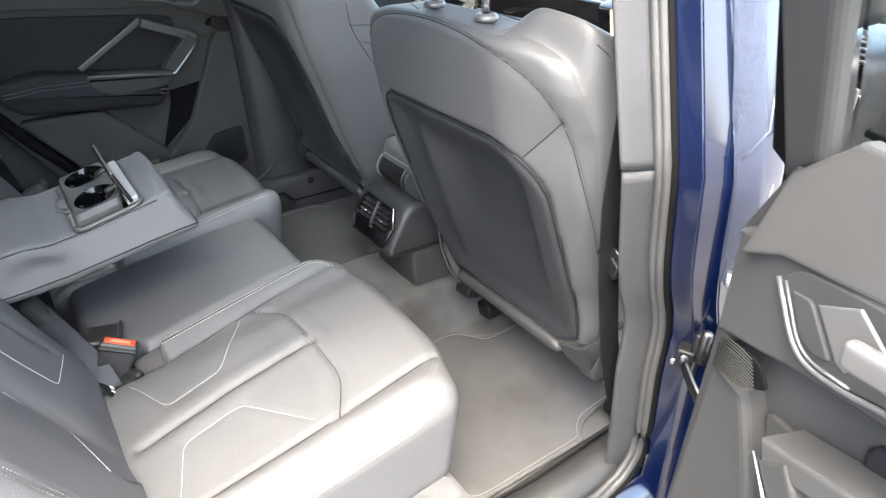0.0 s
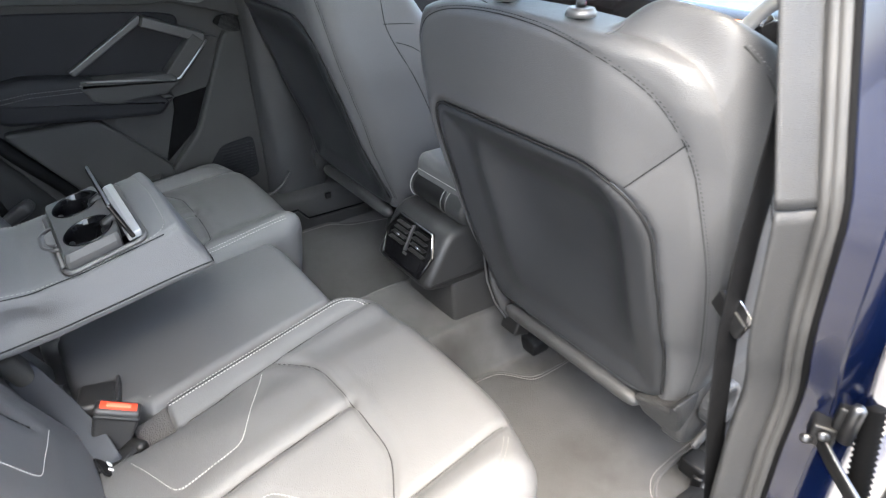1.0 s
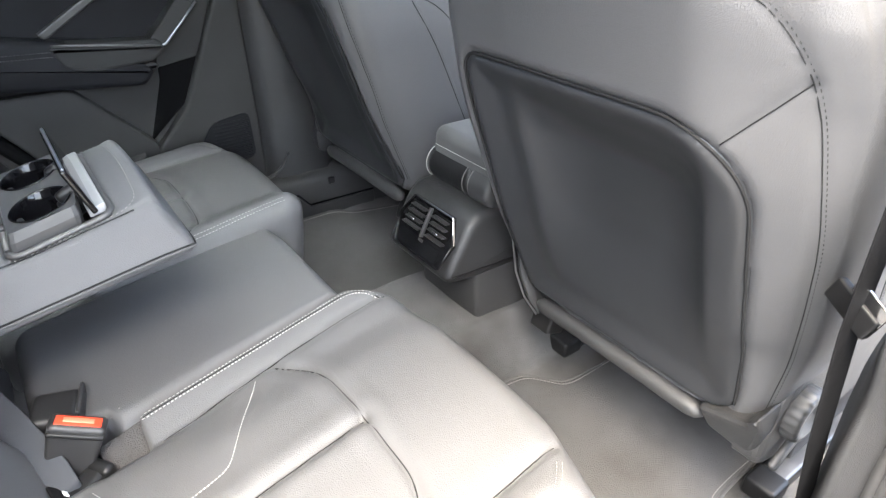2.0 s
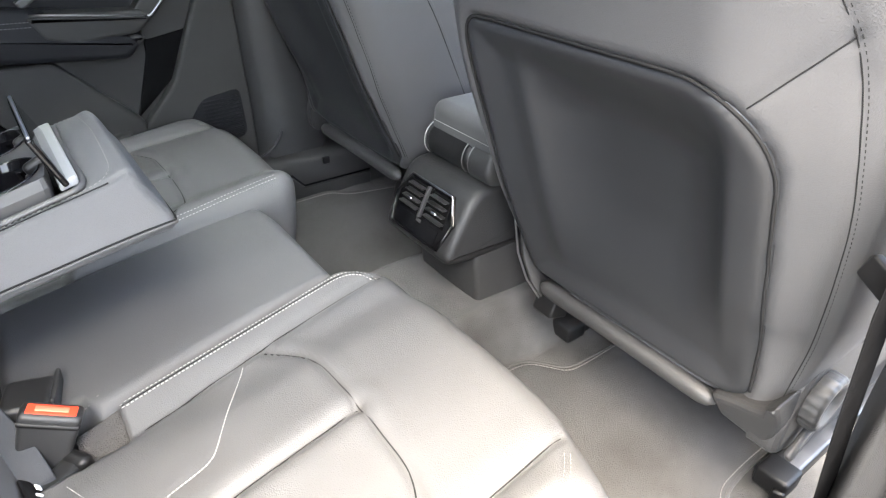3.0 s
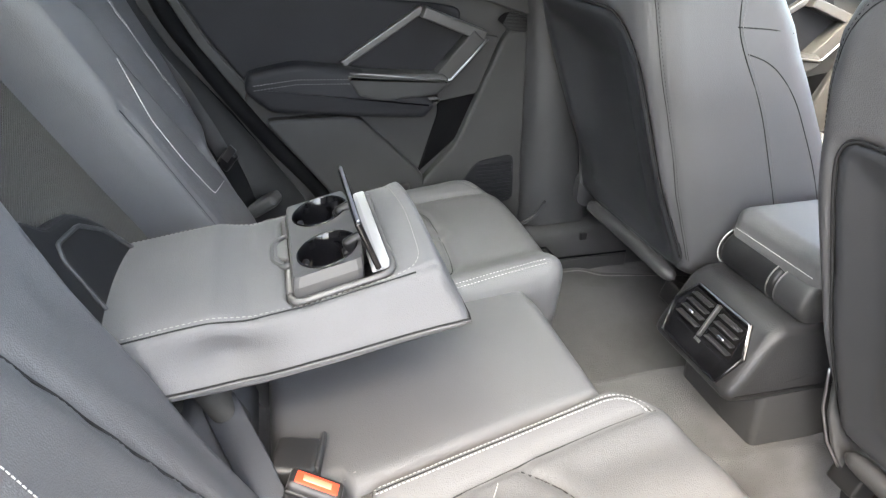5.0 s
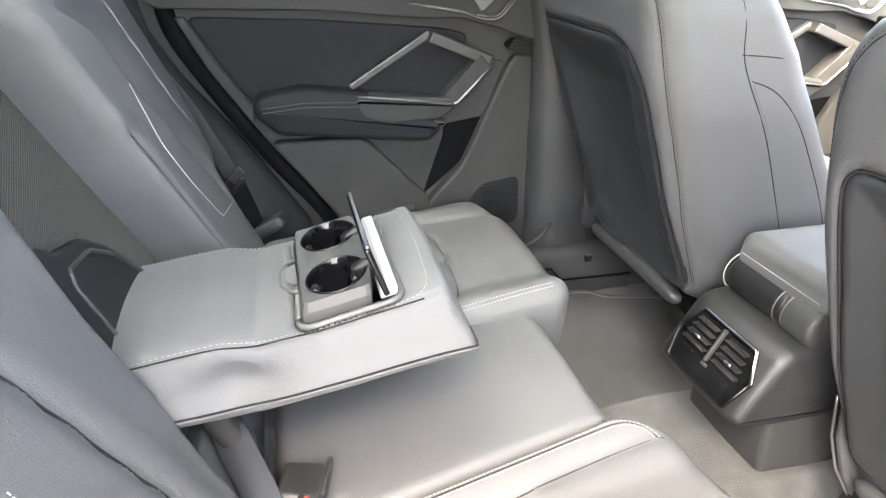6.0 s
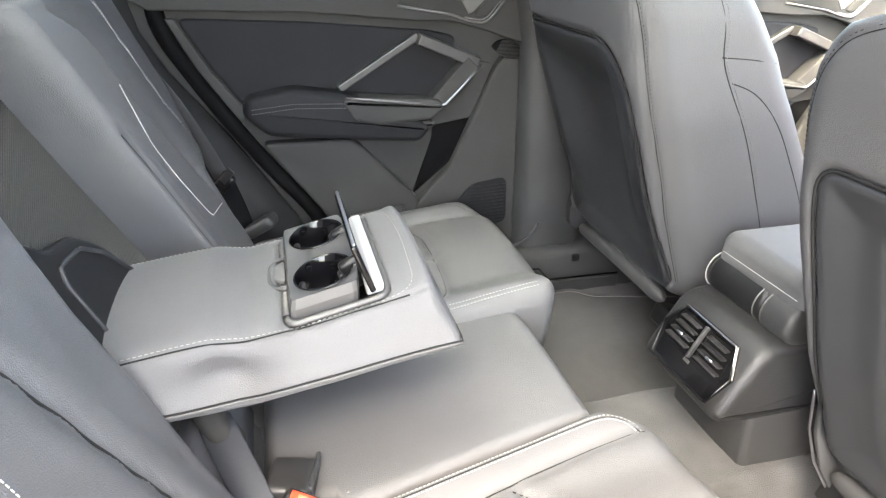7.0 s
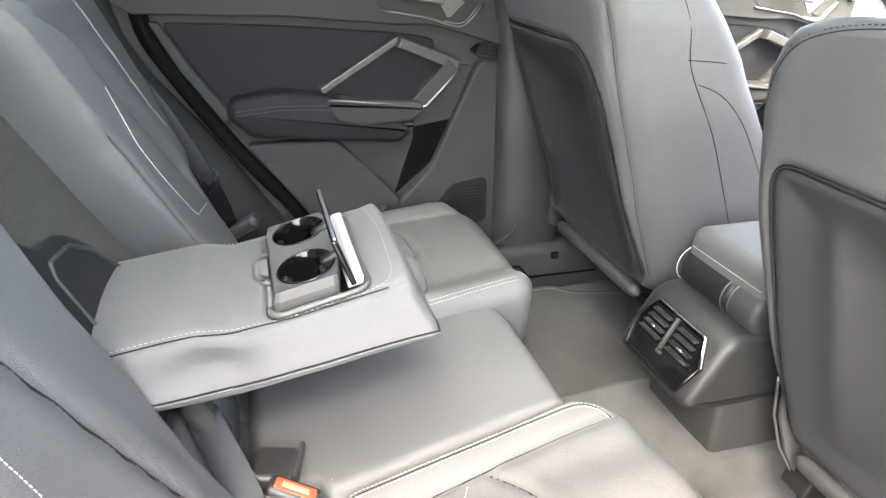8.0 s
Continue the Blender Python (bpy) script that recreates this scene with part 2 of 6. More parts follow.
def strap(line, width, thick, across):
    """A flat band along a line, its width along across (one vector, or one a point)."""
    line = np.asarray(line, float)
    across = np.broadcast_to(np.asarray(across, float), line.shape)
    across = across / np.linalg.norm(across, axis=1, keepdims=True)
    tan = np.gradient(line, axis=0)
    tan /= np.linalg.norm(tan, axis=1, keepdims=True)
    nor = np.cross(tan, across)
    nor /= np.linalg.norm(nor, axis=1, keepdims=True)
    corners = [(-.5, -.3), (-.46, -.5), (.46, -.5), (.5, -.3), (.5, .3), (.46, .5), (-.46, .5), (-.5, .3)]
    v = np.stack([line + across * a * width + nor * b * thick for a, b in corners], 1).reshape(-1, 3)
    n, f = len(corners), []
    for i in range(len(line) - 1):
        for j in range(n):
            f.append([i * n + j, i * n + (j + 1) % n, (i + 1) * n + (j + 1) % n, (i + 1) * n + j])
    f += [list(range(n))[::-1], [(len(line) - 1) * n + j for j in range(n)]]
    return v, f


def plate(outline, thick, bevel=0.003, bottom=True, inset=0.0):
    """A plate from an outline (u, v), from w = 0 up to w = thick, with a bevelled upper rim drawn in by inset."""
    bm = bmesh.new()
    lower = [bm.verts.new((u, v, 0)) for u, v in outline]
    face = bm.faces.new(lower)
    if face.normal.z < 0 or sum(a[0] * b[1] - b[0] * a[1] for a, b in zip(outline, list(outline[1:]) + [outline[0]])) < 0:
        bmesh.ops.reverse_faces(bm, faces=[face])
    made = bmesh.ops.extrude_face_region(bm, geom=[face])
    top = [x for x in made["geom"] if isinstance(x, bmesh.types.BMVert)]
    mid = np.mean([p.co[:] for p in top], axis=0)
    for p in top:
        p.co.z = thick
        if inset:
            d = Vector((mid[0] - p.co.x, mid[1] - p.co.y, 0))
            p.co += d.normalized() * inset
    bm.normal_update()
    if bevel:
        rim = [e for e in bm.edges if all(x.co.z > thick * 0.5 for x in e.verts)]
        bmesh.ops.bevel(bm, geom=rim, offset=bevel, segments=3, affect='EDGES', profile=0.5)
    bmesh.ops.recalc_face_normals(bm, faces=bm.faces[:])
    bm.verts.index_update()
    v = np.array([p.co[:] for p in bm.verts])
    f = [[p.index for p in q.verts] for q in bm.faces]
    bm.free()
    return v, f


def mapped(shape, fn, flip=False):
    v, f = shape
    return fn(np.asarray(v, float)), [list(q)[::-1] for q in f] if flip else f


def lathe(profile, n=24, axis=2, at=(0, 0, 0), turn=(0, 0, 0)):
    """A turned body from (radius, height) pairs."""
    a = np.linspace(0, 2 * np.pi, n, endpoint=False)
    v = np.array([[r * np.cos(t), r * np.sin(t), h] for r, h in profile for t in a])
    f = []
    for i in range(len(profile) - 1):
        for j in range(n):
            f.append([i * n + j, i * n + (j + 1) % n, (i + 1) * n + (j + 1) % n, (i + 1) * n + j])
    f += [list(range(n))[::-1], [(len(profile) - 1) * n + j for j in range(n)]]
    return moved((v, f), at, turn)


class Skin:
    """A finished surface on which seams can be laid. plan: its two plan axes; h: the axis that stands up from it."""

    def __init__(self, shape, plan, h, sign, keep=None):
        v, f = shape
        n = normals_of(v, np.asarray(f))
        keep = n[:, h] * sign > 0.15 if keep is None else keep
        self.v, self.n, self.plan, self.h, self.sign = v[keep], n[keep], list(plan), h, sign

    def at(self, p):
        d = ((self.v[:, self.plan] - p) ** 2).sum(1)
        i = np.argpartition(d, 4)[:4]
        w = 1 / (d[i] + 1e-8)
        out = np.zeros(3)
        out[self.plan] = p
        out[self.h] = (self.v[i, self.h] * w).sum() / w.sum()
        nor = (self.n[i] * w[:, None]).sum(0)
        return out, nor / np.linalg.norm(nor)

    def lay(self, line, pitch):
        pts = resample(line, pitch)
        both = [self.at(p) for p in pts]
        q, n = np.array([b[0] for b in both]), np.array([b[1] for b in both])
        for _ in range(4):
            q[1:-1] = (q[:-2] + 2 * q[1:-1] + q[2:]) / 4
        return q, n


def stitches(skin, line, pitch=0.0052, length=0.0040, width=0.00095, lift=0.0005, offsets=(0.0,)):
    """Thread laid along a line on a skin, stitch by stitch."""
    line = np.asarray(line, float)
    vs, fs, base = [], [], 0
    for off in offsets:
        pts, nor = skin.lay(line, pitch)
        tan = np.gradient(pts, axis=0)
        tan /= np.maximum(np.linalg.norm(tan, axis=1, keepdims=True), 1e-9)
        side = np.cross(nor, tan)
        for p, t, s, n in zip(pts + side * off, tan, side, nor):
            for a, b, c in ((-.5, -.5, 0), (.5, -.5, 0), (.5, .5, 0), (-.5, .5, 0), (-.36, -.3, 1), (.36, -.3, 1), (.36, .3, 1), (-.36, .3, 1)):
                vs.append(p + t * a * length + s * b * width + n * (lift + c * width * 0.5 - (0 if c else width)))
            fs += [[base + i for i in q] for q in ((4, 5, 6, 7), (0, 1, 5, 4), (1, 2, 6, 5), (2, 3, 7, 6), (3, 0, 4, 7))]
            base += 8
    return np.array(vs), fs


def sunk(skin, line, radius=0.0013, drop=0.0006, step=0.006):
    """A thin dark cord lying in a seam, which paints in the crease's shade."""
    pts, nor = skin.lay(line, step)
    return tube(pts - nor * drop, radius, 6, 1.0, (0.13, 0.21, 0.97))


def cut(v, f, plan, h, sign, line, depth, width, puff=0.0, reach=0.03):
    """Presses a seam into a surface along a line, with the padding swelling beside it."""
    n = normals_of(v, np.asarray(f))
    d = line_distance(v[:, list(plan)], line)
    face = smooth(0.1, 0.5, n[:, h] * sign)
    push = -depth * np.exp(-(d / width) ** 2) + puff * np.exp(-((d - reach) / (reach * 0.6)) ** 2)
    return v + n * (push * face)[:, None]

# ---- ground and car shell ----
structure("ground", box((120, 120, 0.2), (0, 0, -0.52), 0.01, step=30), ASPHALT, "grey asphalt forecourt under and around the car", "ground")


def extrude_x(profile, x0, x1, shift=None, n=24):
    """A profile of (y, z) carried along x; shift(x) gives an offset (dy, dz)."""
    xs = np.linspace(x0, x1, n)
    m, v, f = len(profile), [], []
    for x in xs:
        dy, dz = shift(x) if shift else (0, 0)
        v += [(x, y + dy, z + dz) for y, z in profile]
    for i in range(n - 1):
        for j in range(m):
            f.append([i * m + j, i * m + (j + 1) % m, (i + 1) * m + (j + 1) % m, (i + 1) * m + j])
    f += [list(range(m))[::-1], [(n - 1) * m + j for j in range(m)]]
    area = sum(a[0] * b[1] - b[0] * a[1] for a, b in zip(profile, profile[1:] + profile[:1]))
    return np.array(v), f if area > 0 else [q[::-1] for q in f]


def far_rise(y):
    """The far footwell climbs a little towards its sill."""
    return 0.075 * smooth(0.16, 0.62, y)


def floor_height(x, y):
    """The carpet: flat footwells, a tunnel in the middle, a rise under the rear bench and at the sides."""
    right = smooth(-0.175, -0.112, y)
    left = 1 - smooth(0.118, 0.150, y)
    tunnel = 0.135 * np.minimum(right, left)
    bench = 0.16 * smooth(0.05, -0.03, x)
    side = 0.02 * smooth(0.60, 0.68, y)
    ripple = 0.0025 * np.sin(31 * x + 9 * y) * np.sin(23 * y - 7 * x)
    return np.maximum(np.maximum(tunnel, bench), side) + far_rise(y) * (1 - tunnel / 0.135) + ripple - 0.006


def floor_shape():
    xs, ys = np.linspace(-0.8, 1.35, 130), np.linspace(-0.70, 0.70, 150)
    x, y = np.meshgrid(xs, ys, indexing="ij")
    z = floor_height(x, y)
    n = x.size
    v = np.stack([x, y, z], -1).reshape(-1, 3)
    low = v.copy()
    low[:, 2] = -0.05
    i = np.arange(n).reshape(x.shape)
    q = np.stack([i[:-1, :-1], i[1:, :-1], i[1:, 1:], i[:-1, 1:]], -1).reshape(-1, 4)
    f = q.tolist() + (q[:, ::-1] + n).tolist()
    rim = np.concatenate([i[:, 0], i[-1, 1:], i[-2::-1, -1], i[0, -2:0:-1]])
    for a, b in zip(rim, np.roll(rim, -1)):
        f.append([b, a, a + n, b + n])
    return np.concatenate([v, low]), f


structure("floor", floor_shape(), CARPET, "grey carpeted car floor with a raised middle tunnel", "floor")
structure("floor_underside", box((4.0, 1.6, 0.10), (0.1, 0, -0.12), 0.02), RUBBER, "black underside of the car body", "underbody")
RX0, RX1, RX2, RX3, RY = -1.80, -0.85, 0.25, 0.72, 0.30


def roof_frame(width, z, thick):
    """A roof sheet with an opening for the glass panel."""
    rim = [((RX0 + RX1) / 2, 0, RX1 - RX0, width), ((RX2 + RX3) / 2, 0, RX3 - RX2, width)]
    rim += [((RX1 + RX2) / 2, s * (RY + width / 2) / 2, RX2 - RX1, width / 2 - RY) for s in (-1, 1)]
    return joined(*[box((sx, sy, thick), (x, y, z), 0.004) for x, y, sx, sy in rim])


structure("ceiling", roof_frame(1.30, 1.20, 0.05), LINER, "pale grey fabric headlining round the glass roof", "ceiling")
structure("roof", roof_frame(1.42, 1.25, 0.03), PAINT, "dark blue painted car roof", "roof")
structure("roof_glass", box((RX2 - RX1 + 0.02, 2 * RY + 0.02, 0.005), ((RX1 + RX2) / 2, 0, 1.262), 0.001), ROOF_GLASS, "dark tinted glass roof panel", "window")
structure("wall_rear", box((0.05, 1.4, 0.9), (-1.65, 0, 0.35), 0.02), PLASTIC, "dark trim closing the luggage space behind the seats", "wall")
structure("luggage_floor", box((0.95, 1.3, 0.04), (-1.17, 0, 0.18), 0.01), CARPET, "grey carpet of the luggage space", "floor")
structure("wall_front", box((0.06, 1.5, 0.85), (1.50, 0, 0.33), 0.02), RUBBER, "dark bulkhead behind the dashboard", "wall")
structure("windscreen", moved(rbox(0.006, 1.25, 0.95, 0.002, 0.3, 1), (1.16, 0, 0.98), (0, -58, 0)), GLASS, "clear windscreen glass over the dashboard", "window").visible_shadow = False
structure("rear_window", moved(rbox(0.006, 1.2, 0.5, 0.002, 0.3, 1), (-1.70, 0, 1.0), (0, 18, 0)), TINT, "dark tinted rear window", "window").visible_shadow = False

# the opposite body side: sill, pillars, quarter panel, glass
structure("sill_1", extrude_x([(0.604, -0.03), (0.606, 0.10), (0.612, 0.165), (0.622, 0.187), (0.66, 0.195), (0.72, 0.19), (0.80, 0.13), (0.84, 0.02), (0.84, -0.15), (0.62, -0.15)],
                              -0.35, 1.3), PLASTIC, "grey grained plastic sill trim along the closed doors", "sill")


def pillar_trim(y_in, y_out, line, depth):
    """An upright trim piece between two edges that follow a line of (z, x_rear, x_front)."""
    zs = np.linspace(line[0][0], line[-1][0], 26)
    xr = np.interp(zs, [p[0] for p in line], [p[1] for p in line])
    xf = np.interp(zs, [p[0] for p in line], [p[2] for p in line])
    v, f = [], []
    for z, a, b in zip(zs, xr, xf):
        c = (b - a)
        ring = [(a, y_out), (a, y_in + (y_out - y_in) * 0.5), (a + c * 0.06, y_in + (y_out - y_in) * 0.2), (a + c * 0.2, y_in), (b - c * 0.2, y_in),
                (b - c * 0.06, y_in + (y_out - y_in) * 0.2), (b, y_in + (y_out - y_in) * 0.5), (b, y_out)]
        v += [(x, y, z) for x, y in ring]
    m = 8
    for i in range(len(zs) - 1):
        for j in range(m):
            f.append([i * m + j, i * m + (j + 1) % m, (i + 1) * m + (j + 1) % m, (i + 1) * m + j])
    f += [list(range(m))[::-1], [(len(zs) - 1) * m + j for j in range(m)]]
    return np.array(v), f if y_in > 0 else [q[::-1] for q in f]


far_pillar = structure("pillar_trim_left", pillar_trim(0.645, 0.80, [(0.10, 0.10, 0.40), (0.2, 0.135, 0.36), (0.32, 0.146, 0.33), (0.46, 0.140, 0.31), (0.7, 0.128, 0.28), (1.2, 0.02, 0.16)], 0.1), PLASTIC,
                       "dark grey plastic trim on the pillar between the closed doors", "pillar trim")
part("trim_lip", tube(resample(rounded([(0.207, 0.642, 0.262), (0.188, 0.642, 0.228), (0.146, 0.640, 0.202), (0.06, 0.638, 0.196)], 0.03), 0.01), 0.0045, 8), PLASTIC, far_pillar)
structure("side_panel_left", box((0.75, 0.03, 1.1), (0.25, 0.875, 0.25), 0.01), PAINT, "dark blue painted outer body side", "body panel")
structure("quarter_trim_left", pillar_trim(0.655, 0.78, [(0.05, -0.85, -0.30), (0.30, -0.85, -0.372), (0.34, -0.85, -0.400), (0.46, -0.90, -0.484), (0.60, -0.95, -0.580), (0.72, -1.05, -0.652), (0.80, -1.2, -0.664), (1.2, -1.4, -0.70)], 0.1),
          TRIM_DARK, "dark grey plastic trim beside the folding backrest", "wall trim")
structure("quarter_trim_right", pillar_trim(-0.655, -0.80, [(0.05, -0.85, -0.60), (0.34, -0.85, -0.66), (0.52, -0.95, -0.72), (0.66, -1.05, -0.78), (0.80, -1.2, -0.84), (1.2, -1.5, -1.02)], 0.1),
          PLASTIC, "dark grey plastic trim behind the open rear door", "wall trim")
for name, y, x0, x1 in (("quarter_panel_left", 0.80, -1.7, -0.45), ("quarter_panel_right", -0.84, -1.7, -0.78)):
    structure(name, box((x1 - x0, 0.04, 1.0), ((x0 + x1) / 2, y, 0.32), 0.015), PAINT, "dark blue painted rear quarter of the car", "body panel")
    structure(name + "_window", box((0.8, 0.006, 0.36), (-1.25, y * 0.94, 1.0), 0.002), TINT, "dark tinted rear side glass", "window").visible_shadow = False

# ---- doors ----


def build_door(name, place, flip, label, glass, full):
    """A door in its own measure: u back from its front edge, v up, w towards the cabin. place maps (u, v, w) to the world."""
    door = tagged(new(name), label, "door", "", "structure")

    def put(part_name, outline, w0, thick, mat, bevel=0.004, inset=0.0, parent=None, plabel="", lean=0.0):
        shape = plate(outline, thick, bevel, inset=inset)
        shape[0][:, 2] += lean * (shape[0][:, 1] - 0.87)
        # the plate's (u, v, w) triad is left-handed once u runs backwards
        return part(part_name, mapped(shape, lambda p: place(p + np.array([0, 0, w0])), flip), mat, parent or door, plabel, flat=True)

    def rod(part_name, line, radius, mat, parent=None, plabel=""):
        pts = place(np.asarray(line, float))
        return part(part_name, tube(pts, radius, 8, 1.0, (0.11, 0.37, 0.92)), mat, parent or door, plabel)

    shell = [(-0.015, 0.02), (-0.015, 0.72), (-0.018, 0.80), (0.02, 0.875), (0.93, 0.885), (0.86, 0.80), (0.785, 0.66), (0.68, 0.52), (0.55, 0.31), (0.50, 0.16), (0.46, 0.02)]
    put("outer_skin", [(-0.02, -0.10), (0.0, 0.86), (0.96, 0.885), (0.80, 0.62), (0.60, 0.30), (0.50, -0.10)], -0.13, 0.04, PAINT, 0.012)
    put("door_core", [(-0.01, -0.05), (0.01, 0.855), (0.93, 0.87), (0.77, 0.60), (0.55, 0.28), (0.45, -0.05)], -0.09, 0.085, RUBBER, 0.004)
    rod("door_seal", rounded([(0.775, 1.00, 0.004), (0.793, 0.82, 0.008), (0.789, 0.74, 0.010), (0.708, 0.60, 0.010), (0.608, 0.45, 0.010), (0.508, 0.325, 0.010), (0.46, 0.20, 0.006), (0.44, 0.05, 0.0)], 0.06), 0.018, RUBBER)
    put("panel", shell, -0.005, 0.011, DOOR_PLASTIC, 0.005)
    # upper rail above the seam, leaning outwards
    put("upper_rail", [(0.016, 0.702), (0.010, 0.812), (0.067, 0.825), (0.155, 0.836), (0.86, 0.846), (0.83, 0.80), (0.80, 0.782), (0.50, 0.776), (0.27, 0.757), (0.192, 0.757), (0.161, 0.750), (0.107, 0.735), (0.072, 0.723), (0.020, 0.708)], 0.0, 0.032, DOOR_PLASTIC, 0.004)
    put("shoulder", [(0.030, 0.800), (0.030, 0.872), (0.070, 0.912), (0.91, 0.915), (0.86, 0.842), (0.155, 0.832), (0.067, 0.818)], -0.010, 0.030, DOOR_PLASTIC, 0.004, lean=-0.36)
    # dark padded field between seam and armrest
    put("padded_insert", rounded([(0.17, 0.722), (0.23, 0.735), (0.50, 0.756), (0.755, 0.765), (0.700, 0.665), (0.645, 0.585), (0.42, 0.585), (0.24, 0.575), (0.20, 0.60)], 0.02, 4, True), 0.0, 0.014, DOOR_DARK, 0.006)
    put("insert_flank", [(0.757, 0.765), (0.776, 0.765), (0.728, 0.665), (0.650, 0.545), (0.640, 0.575), (0.703, 0.665)], 0.0, 0.018, DOOR_PLASTIC, 0.004)
    # raised front cheek with the loudspeaker
    put("front_cheek", rounded([(0.0, 0.06), (0.018, 0.70), (0.07, 0.672), (0.092, 0.625), (0.185, 0.42), (0.265, 0.335), (0.30, 0.28), (0.34, 0.06)], 0.02, 4, True), 0.0, 0.030, DOOR_PLASTIC, 0.008, 0.003)
    grille = put("speaker_grille", rounded([(0.035, 0.385), (0.13, 0.372), (0.175, 0.31), (0.12, 0.245), (0.03, 0.262)], 0.02, 4, True), 0.030, 0.004, DOOR_DARK, 0.002)
    if full:
        for i in range(12):
            v = 0.27 + i * 0.009
            rod("grille_bar", [(0.04, v, 0.036), (0.085, v - 0.002, 0.036), (0.13, v - 0.003, 0.036)], 0.0012, DOOR_DARK, grille)
    # tweeter grille: a dark lozenge of fine bars
    tweet = put("tweeter", rounded([(0.026, 0.703), (0.058, 0.716), (0.080, 0.714), (0.096, 0.700), (0.064, 0.676), (0.026, 0.670)], 0.006, 3, True), 0.031, 0.003, RUBBER, 0.001)
    if full:
        for i in range(15):
            v = 0.672 + i * 0.0030
            rod("tweeter_bar", [(0.028, v - 0.004 * (i > 10), 0.0345), (0.055, v, 0.0345), (0.072 + 0.0016 * min(i, 13 - i), v, 0.0345)], 0.0007, DOOR_PLASTIC, tweet)
    # deep recess behind the pull handle, shade painted near-black low down, map pocket below
    put("channel_face", rounded([(0.080, 0.660), (0.13, 0.668), (0.228, 0.565), (0.224, 0.520), (0.128, 0.535)], 0.010, 4, True), 0.0, 0.012, DOOR_PLASTIC, 0.003)
    put("channel_shade", rounded([(0.128, 0.538), (0.224, 0.522), (0.225, 0.49), (0.275, 0.345), (0.175, 0.43)], 0.010, 4, True), 0.0, 0.010, RUBBER, 0.004)
    put("pocket_front", rounded([(0.26, 0.345), (0.415, 0.505), (0.618, 0.505), (0.470, 0.30), (0.425, 0.15), (0.30, 0.12)], 0.02, 4, True), 0.0, 0.036, DOOR_PLASTIC, 0.008)
    put("pocket_ledge", [(0.30, 0.335), (0.462, 0.315), (0.42, 0.13), (0.31, 0.10)], 0.034, 0.022, DOOR_PLASTIC, 0.010, 0.004)
    # armrest
    arm = put("armrest_pad", rounded([(0.425, 0.612), (0.54, 0.628), (0.640, 0.610), (0.650, 0.575), (0.60, 0.527), (0.42, 0.508), (0.265, 0.495), (0.235, 0.530), (0.30, 0.57)], 0.015, 4, True), 0.0, 0.062, DOOR_DARK, 0.016)
    for w in (0.0588, 0.0612):
        line = resample(place(np.array([(0.43, 0.588 + (w - 0.06) * 4, 0.0625), (0.54, 0.592 + (w - 0.06) * 4, 0.0625), (0.63, 0.583 + (w - 0.06) * 4, 0.0625)])), 0.007)
        nor = place(np.array([[0.5, 0.5, 1.0]]))[0] - place(np.array([[0.5, 0.5, 0.0]]))[0]
        bits = []
        for a, b in zip(line[:-1], line[1:]):
            bits.append(strap([a + (b - a) * 0.12, a + (b - a) * 0.85], 0.0014, 0.0012, (0, 0, 1)))
        part("stitching", joined(*bits), DARK_THREAD, arm, "fine double stitching")
    put("armrest_cap", rounded([(0.222, 0.594), (0.40, 0.604), (0.44, 0.600), (0.415, 0.555), (0.36, 0.540), (0.24, 0.548), (0.205, 0.575)], 0.008, 4, True), 0.004, 0.062, DOOR_PLASTIC, 0.010)
    put("armrest_lip", rounded([(0.24, 0.545), (0.36, 0.537), (0.40, 0.528), (0.26, 0.505), (0.225, 0.535)], 0.006, 4, True), 0.004, 0.052, DOOR_PLASTIC, 0.008)
    rod("trim_line", [(0.43, 0.604, 0.062), (0.40, 0.603, 0.067), (0.30, 0.592, 0.069), (0.222, 0.580, 0.068)], 0.0026, SATIN)
    # pull handle frame: bars of satin metal round a dark well
    well = put("handle_well", rounded([(0.258, 0.722), (0.13, 0.670), (0.215, 0.583), (0.265, 0.590), (0.435, 0.612)], 0.008, 3, True), 0.0, 0.018, DOOR_DARK, 0.003)

    def bar(line, width, w0, thick, mat, pname, plabel=""):
        a, b = np.array(line[0], float), np.array(line[1], float)
        d = (b - a) / np.linalg.norm(b - a)
        s = np.array([-d[1], d[0]]) * width / 2
        return put(pname, [tuple(a + s), tuple(a - s), tuple(b - s), tuple(b + s)], w0, thick, mat, min(0.004, width * 0.3), 0.0, None, plabel)

    bar([(0.440, 0.616), (0.262, 0.726)], 0.017, 0.012, 0.018, BAR, "handle_frame", "satin grey bar")
    bar([(0.266, 0.722), (0.128, 0.668)], 0.024, 0.012, 0.042, BAR, "handle_grip", "satin grey grip")
    bar([(0.142, 0.672), (0.228, 0.580)], 0.034, 0.010, 0.046, DOOR_PLASTIC, "handle_post")
    rod("handle_line", [(0.124, 0.664, 0.056), (0.165, 0.622, 0.058), (0.206, 0.582, 0.060), (0.235, 0.576, 0.062)], 0.0026, SILVER)
    # opener: dark shell with a bright lever and a slim insert ahead of it
    put("opener_shell", rounded([(0.068, 0.799), (0.085, 0.818), (0.16, 0.832), (0.34, 0.838), (0.30, 0.790), (0.19, 0.772), (0.161, 0.761), (0.121, 0.753), (0.104, 0.761)], 0.012, 4, True), 0.030, 0.004, DOOR_PLASTIC, 0.002)
    rod("opener_rim", rounded([(0.068, 0.800, 0.034), (0.101, 0.760, 0.035), (0.121, 0.751, 0.035), (0.161, 0.759, 0.035), (0.19, 0.770, 0.035), (0.31, 0.788, 0.034)], 0.02), 0.0030, SATIN)
